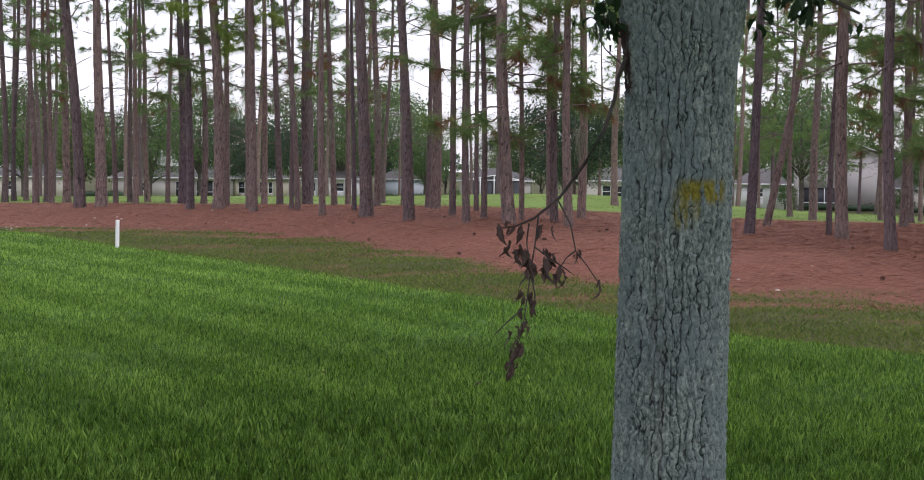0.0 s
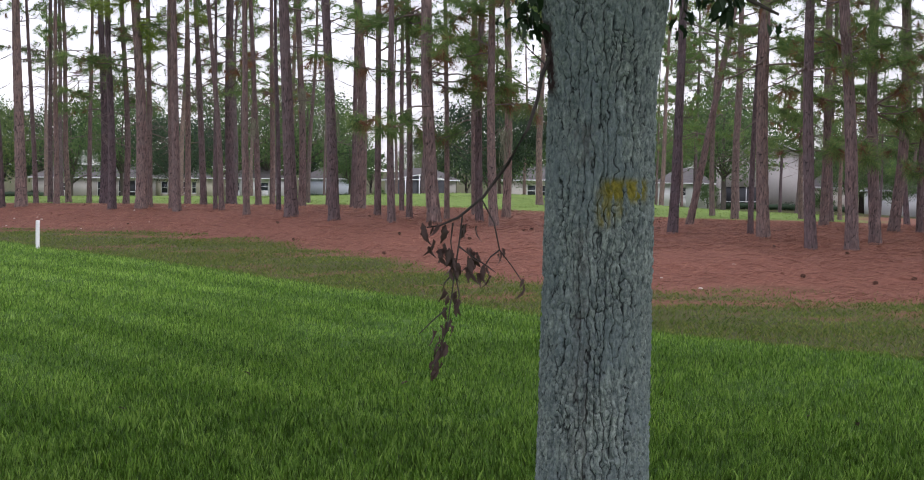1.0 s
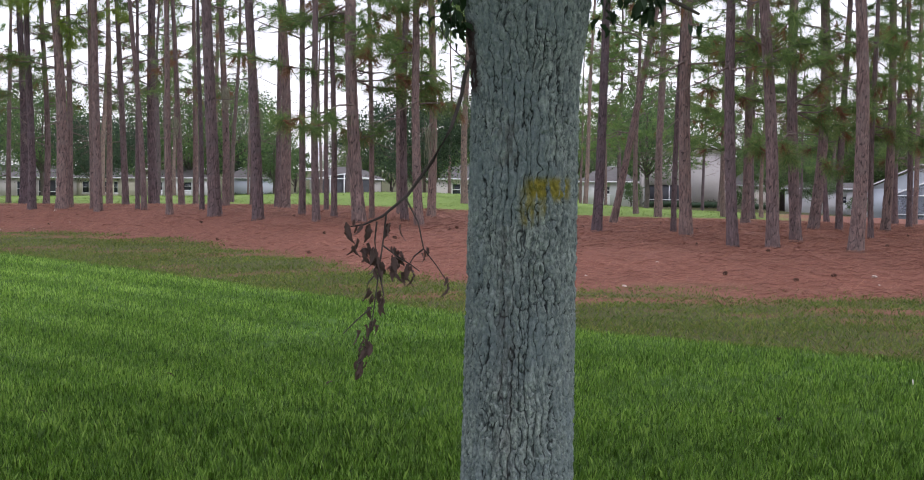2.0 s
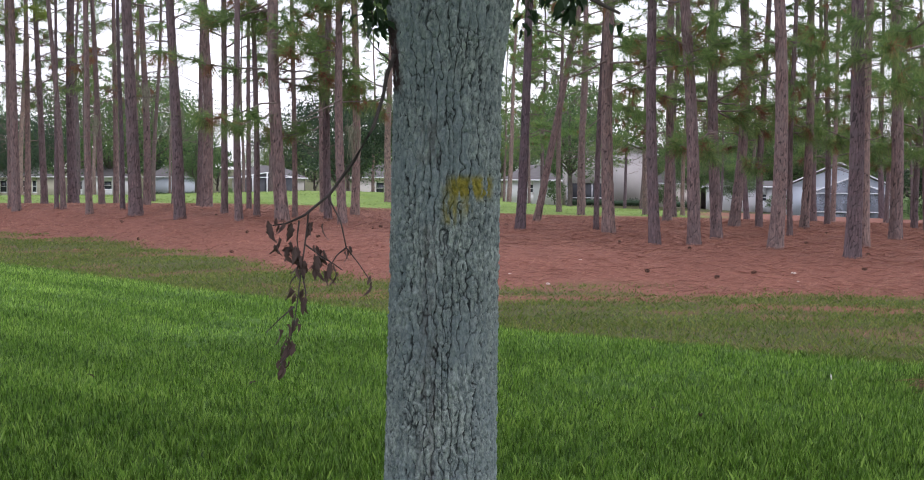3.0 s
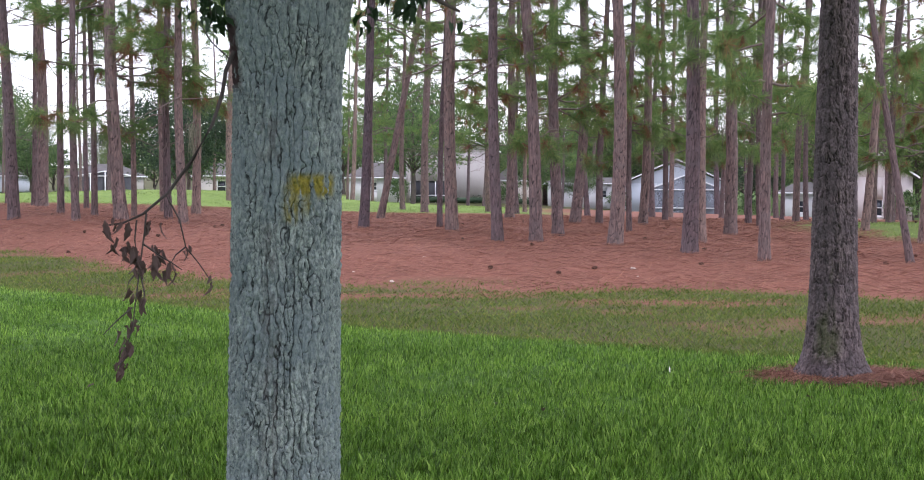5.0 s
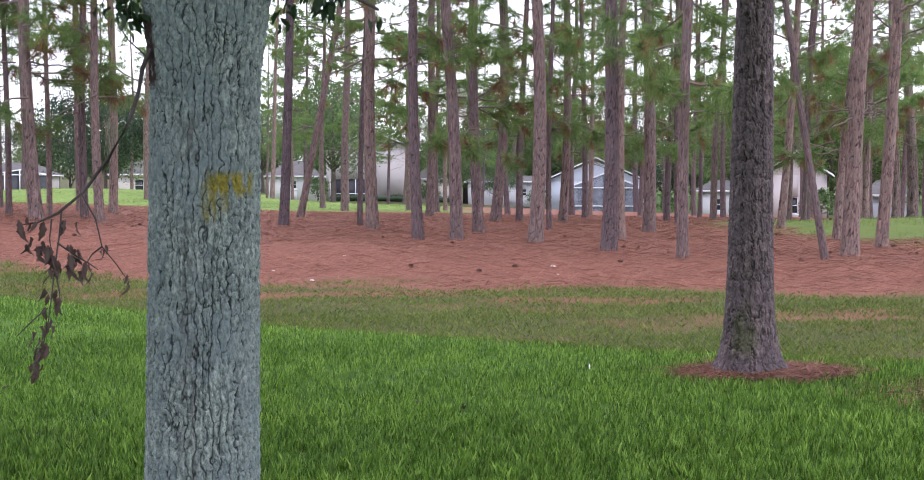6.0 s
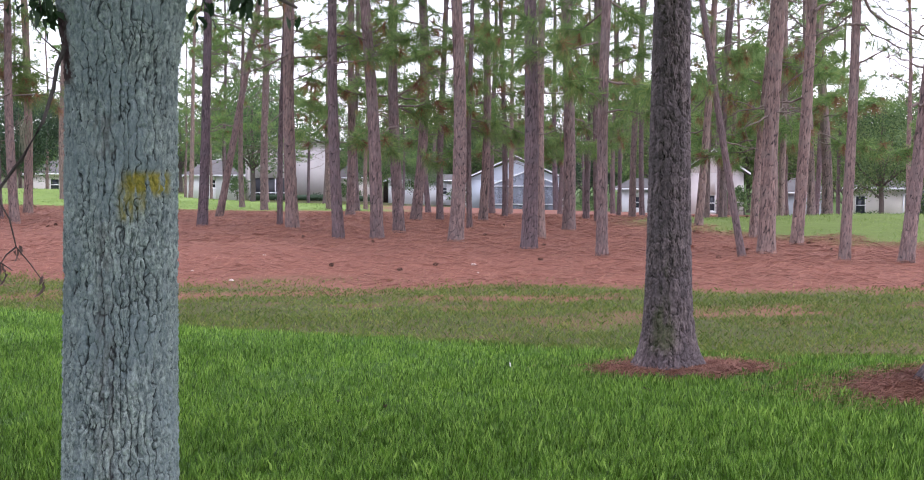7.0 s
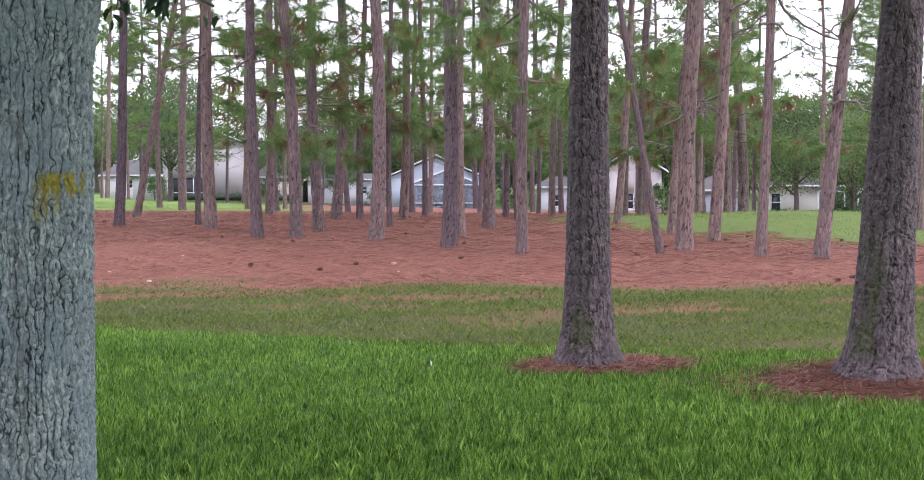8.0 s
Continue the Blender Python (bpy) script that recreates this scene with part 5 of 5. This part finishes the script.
def house(x, y, turn, width, tone, label, tall=2.7, deep=9.0, roof="hip", windows=(), porches=(), peak=1.6, sink=0.0):
    """A house whose front looks to -y: walls, openings with windows, screened porches, roof and fascia."""
    top = thing("house", (x, y, float(ground_z(x, y)) - sink), turn, label, "house", "houses behind the pines")
    w2, mat = width / 2, WALLS[tone]
    holes = [(a, b, c, d) for a, b, c, d in windows] + [(a, 0.0, c, d) for a, c, d in porches]
    front = part("front_wall", pierced(width, tall, 0.25, holes), mat, top, smooth=False)
    front.location = (-w2, 0, 0)
    part("side_wall", Shape().box(-w2, 0.25, 0, -w2 + 0.25, deep, tall), mat, top, smooth=False)
    part("side_wall", Shape().box(w2 - 0.25, 0.25, 0, w2, deep, tall), mat, top, smooth=False)
    part("back_wall", Shape().box(-w2 + 0.25, deep - 0.25, 0, w2 - 0.25, deep, tall), mat, top, smooth=False)
    for a, b, c, d in windows:
        win = part("window", Shape().box(a, 0.14, b, c, 0.17, d), M_GLASS, top, smooth=False)
        win.location = (-w2, 0, 0)
        f = Shape()
        for q in ((a, b, a + 0.07, d), (c - 0.07, b, c, d), (a + 0.07, b, c - 0.07, b + 0.07), (a + 0.07, d - 0.07, c - 0.07, d), (a + 0.07, (b + d) / 2 - 0.03, c - 0.07, (b + d) / 2 + 0.03)):
            f.box(q[0], 0.08, q[1], q[2], 0.135, q[3])
        part("window_frame", f, M_TRIM, win, smooth=False)
        part("window_sill", Shape().box(a - 0.08, -0.06, b - 0.09, c + 0.08, 0.1, b - 0.003), M_TRIM, win, smooth=False)
    for a, c, d in porches:
        room = part("porch", Shape().box(a, 2.4, 0, c, 2.5, d).box(a, 0.26, -0.05, c, 2.4, 0.02), M_SHADE, top, "deep shaded porch", smooth=False)
        room.location = (-w2, 0, 0)
        part("porch_screen", Shape().box(a, 0.12, 0.02, c, 0.135, d), M_SCREEN, room, "dark insect screen", smooth=False)
        f = Shape().box(a, 0.05, 0.78, c, 0.11, 0.86)
        for k in range(4):
            q = a + (c - a) * k / 3
            f.box(q - 0.04, 0.04, 0, q + 0.04, 0.115, d)
        part("screen_frame", f, M_TRIM, room, smooth=False)
    o = 0.5
    l, rr, f0, bk, e = -w2 - o, w2 + o, -o, deep + o, tall
    mid = (f0 + bk) / 2
    s = Shape()
    if roof == "hip":
        run = min(peak * 2.2, width / 2.2)
        v = [(l, f0, e), (rr, f0, e), (rr, bk, e), (l, bk, e), (l + run, mid, e + peak), (rr - run, mid, e + peak)]
        s.add(v, [(0, 1, 5, 4), (2, 3, 4, 5)]).add(v, [(1, 2, 5), (3, 0, 4)]).add(v, [(3, 2, 1, 0)])
    else:
        v = [(l, f0, e), (0, f0, e + peak), (rr, f0, e), (l, bk, e), (0, bk, e + peak), (rr, bk, e)]
        u = [(p[0], p[1], p[2] - 0.18) for p in v]
        s.add(v + u, [(0, 3, 4, 1), (1, 4, 5, 2), (6, 7, 10, 9), (7, 8, 11, 10), (0, 1, 7, 6), (1, 2, 8, 7), (3, 9, 10, 4), (4, 10, 11, 5)])
        part("gable", Shape().add([(-w2, 0, tall), (w2, 0, tall), (0, 0, tall + peak * w2 / (w2 + o) - 0.2), (-w2, 0.25, tall), (w2, 0.25, tall), (0, 0.25, tall + peak * w2 / (w2 + o) - 0.2)],
                                  [(0, 1, 4, 3), (1, 2, 5, 4), (2, 0, 3, 5)]).add([(-w2, 0, tall), (w2, 0, tall), (0, 0, tall + peak * w2 / (w2 + o) - 0.2)], [(0, 1, 2)]), mat, top, smooth=False)
    roof_ob = part("roof", s, M_ROOF, top, "grey shingle roof", smooth=False)
    if roof == "hip":
        part("fascia", Shape().box(l, f0 - 0.03, e - 0.12, rr, f0, e + 0.02).box(l - 0.03, f0, e - 0.2, l, bk, e + 0.02).box(rr, f0, e - 0.2, rr + 0.03, bk, e + 0.02), M_TRIM, roof_ob, smooth=False)
    else:
        t = peak / (w2 + o)
        part("fascia", Shape().add([(l, f0 - 0.03, e - 0.1), (0, f0 - 0.03, e + peak - 0.1), (rr, f0 - 0.03, e - 0.1), (l, f0 - 0.03, e + 0.04), (0, f0 - 0.03, e + peak + 0.04), (rr, f0 - 0.03, e + 0.04)],
                                   [(0, 1, 4, 3), (1, 2, 5, 4)]), M_TRIM, roof_ob, smooth=False)
    return top


def pool_cage(x, y, turn, width, tall, peak, screen, label, deep=5.0, bays=4):
    """A white-framed screen enclosure: posts, rails and screen panels, with a shallow gable."""
    top = thing("screen_enclosure", (x, y, float(ground_z(x, y))), turn, label, "screen enclosure")
    w2 = width / 2
    crest = lambda q: tall + peak * (1 - abs(q) / w2)
    for k in range(bays + 1):
        q = -w2 + width * k / bays
        part("post", Shape().box(q - 0.06, -0.06, 0, q + 0.06, 0.06, crest(q)), M_TRIM, top, smooth=False)
        part("post", Shape().box(q - 0.06, deep - 0.06, 0, q + 0.06, deep + 0.06, crest(q)), M_TRIM, top, smooth=False)
    for z in (0.05, 0.75, tall):
        part("rail", Shape().box(-w2, -0.05, z - 0.05, w2, 0.05, z + 0.05), M_TRIM, top, smooth=False)
    part("ridge_beam", Shape().tube([(-w2, 0, tall), (0, 0, tall + peak)], 0.07, 6).tube([(0, 0, tall + peak), (w2, 0, tall)], 0.07, 6), M_TRIM, top)
    for k in range(bays):
        a, b = -w2 + width * k / bays + 0.06, -w2 + width * (k + 1) / bays - 0.06
        part("screen_panel", Shape().add([(a, 0.09, 0.0), (b, 0.09, 0.0), (b, 0.09, crest(b)), (a, 0.09, crest(a)), (a, 0.1, 0.0), (b, 0.1, 0.0), (b, 0.1, crest(b)), (a, 0.1, crest(a))],
                                         [(0, 1, 2, 3), (5, 4, 7, 6), (0, 3, 7, 4), (1, 5, 6, 2), (3, 2, 6, 7)]), screen, top, smooth=False)
    part("roof_panel", Shape().add([(-w2, 0, tall), (0, 0, tall + peak), (w2, 0, tall), (-w2, deep, tall), (0, deep, tall + peak), (w2, deep, tall)], [(0, 3, 4, 1), (1, 4, 5, 2)]), screen, top, smooth=False)


def hedge(x, y, turn, long, tall, mat, label):
    r = np.random.default_rng(int(abs(x) * 10))
    top = thing("hedge", (x, y, float(ground_z(x, y))), turn, label, "hedge", "hedges along the houses")
    n = int(long * 7)
    c = np.stack([r.uniform(-long / 2, long / 2, n), r.uniform(-0.35, 0.35, n), r.uniform(0.1, tall - 0.1, n)], -1)
    part("leaves", Shape().add(*leaf_clumps(r, c, 0.16, 30, 0.07)), mat, top, smooth=False)
    part("stem", Shape().tube([(-long / 2, 0, tall * 0.4), (0, 0.05, tall * 0.45), (long / 2, 0, tall * 0.4)], tall * 0.35, 6), M_LEAF_DARK, top)


house(-96.5, 180.9, 28.1, 11.3, "beige", "low beige house with grey roof behind the pines", windows=((3.0, 0.9, 4.2, 2.1), (8.0, 0.9, 9.2, 2.1)))
house(-77.4, 184.4, 22.8, 15.7, "taupe", "low taupe house with a dark screened porch", windows=((3.4, 0.9, 4.6, 2.0), (8.2, 0.2, 9.2, 2.2)), porches=((10.9, 14.2, 2.3),))
house(-68.6, 194.2, 19.4, 7.6, "cream", "low cream house with dark narrow windows", windows=((0.7, 0.6, 1.6, 2.2), (3.6, 0.6, 4.2, 2.2), (4.8, 0.6, 5.4, 2.2)))
house(-61.2, 203.0, 16.8, 8.4, "white", "white house under a grey hip roof", windows=((4.9, 0.9, 6.0, 2.1), (1.0, 0.9, 2.0, 2.1)))
house(-52.8, 211.5, 14.0, 7.6, "blue", "plain blue-grey house wall with a clipped hedge")
house(-35.4, 191.8, 10.5, 9.3, "taupe", "grey house behind a screened pool", windows=((2.5, 0.9, 3.6, 2.1),))
pool_cage(-33.9, 182.9, 10.5, 7.0, 2.7, 0.6, M_SCREEN, "dark screen enclosure with a white frame")
house(-15.0, 149.2, 1.8, 7.4, "rose", "rose-grey house with two white-framed windows and grey roof", windows=((2.1, 1.0, 3.0, 2.2), (3.5, 0.8, 4.4, 2.2)))
house(-0.9, 160.0, 0.3, 5.6, "white", "small white house with a grey hip roof", windows=((2.3, 1.3, 3.0, 2.2),))
house(7.4, 162.8, -2.6, 9.9, "taupe", "tall taupe gabled house with a dark screened porch", tall=5.6, peak=2.2, roof="gable", porches=((0.5, 4.6, 2.4),))
house(14.7, 165.4, -5.1, 4.2, "beige", "low beige wing with a hedge before it")
house(23.4, 162.3, -8.2, 10.7, "white", "long white house with small dark windows", tall=2.8, peak=0.6, windows=((0.8, 1.2, 1.6, 2.1), (5.6, 1.2, 6.5, 2.0), (9.2, 1.2, 10.1, 2.0)))
house(30.8, 155.0, -11.2, 10.5, "blue", "blue-grey gabled house behind a screened pool", tall=3.2, peak=2.6, roof="gable", windows=((3.3, 0.2, 4.3, 2.2), (4.6, 0.2, 5.6, 2.2), (9.0, 0.3, 9.8, 2.2)))
pool_cage(30.4, 147.9, -11.6, 7.6, 2.6, 1.5, M_GREYSCREEN, "pale grey screen enclosure with white posts")
house(37.2, 129.8, -16.0, 3.7, "white", "low white house end behind the trunks", peak=0.9, windows=((1.5, 0.9, 2.3, 2.0),))
house(36.1, 106.0, -18.8, 4.4, "rose", "pale two-storey gabled house with sash windows", tall=3.6, peak=1.8, roof="gable", windows=((1.75, 0.75, 2.35, 2.0), (3.0, 0.75, 3.6, 2.0)))
house(40.6, 100.1, -22.1, 3.0, "blue", "grey garden shed with a blue-grey roof", tall=2.2, peak=1.0, deep=3.0)
house(49.5, 107.1, -24.8, 4.2, "beige", "beige house with a hedge before it", windows=((0.5, 0.6, 1.3, 2.1),))
pool_cage(53.1, 105.4, -26.8, 4.0, 2.2, 0.5, M_GREYSCREEN, "grey screen enclosure beside a beige house")
hedge(-52.0, 208.6, 14.0, 7.5, 0.6, M_LEAF_DARK, "low clipped dark hedge along a house")
hedge(-83.9, 177.2, 25.3, 8.1, 1.0, M_LEAF_DARK, "low clipped dark hedge along a house")
hedge(9.9, 159.7, -3.6, 4.1, 0.9, M_LEAF_DARK, "low dark hedge along a beige wall")
hedge(15.0, 161.3, -5.3, 2.2, 0.9, M_LEAF_DARK, "low dark hedge along a beige wall")
hedge(5.4, 158.9, -1.9, 5.0, 0.9, M_LEAF_DARK, "low dark hedge before a porch")
hedge(47.2, 101.6, -24.9, 3.2, 0.9, M_LEAF, "green hedge before a beige house")
hedge(50.8, 100.9, -26.7, 3.1, 1.2, M_LEAF_DARK, "dark green hedge before a screen enclosure")
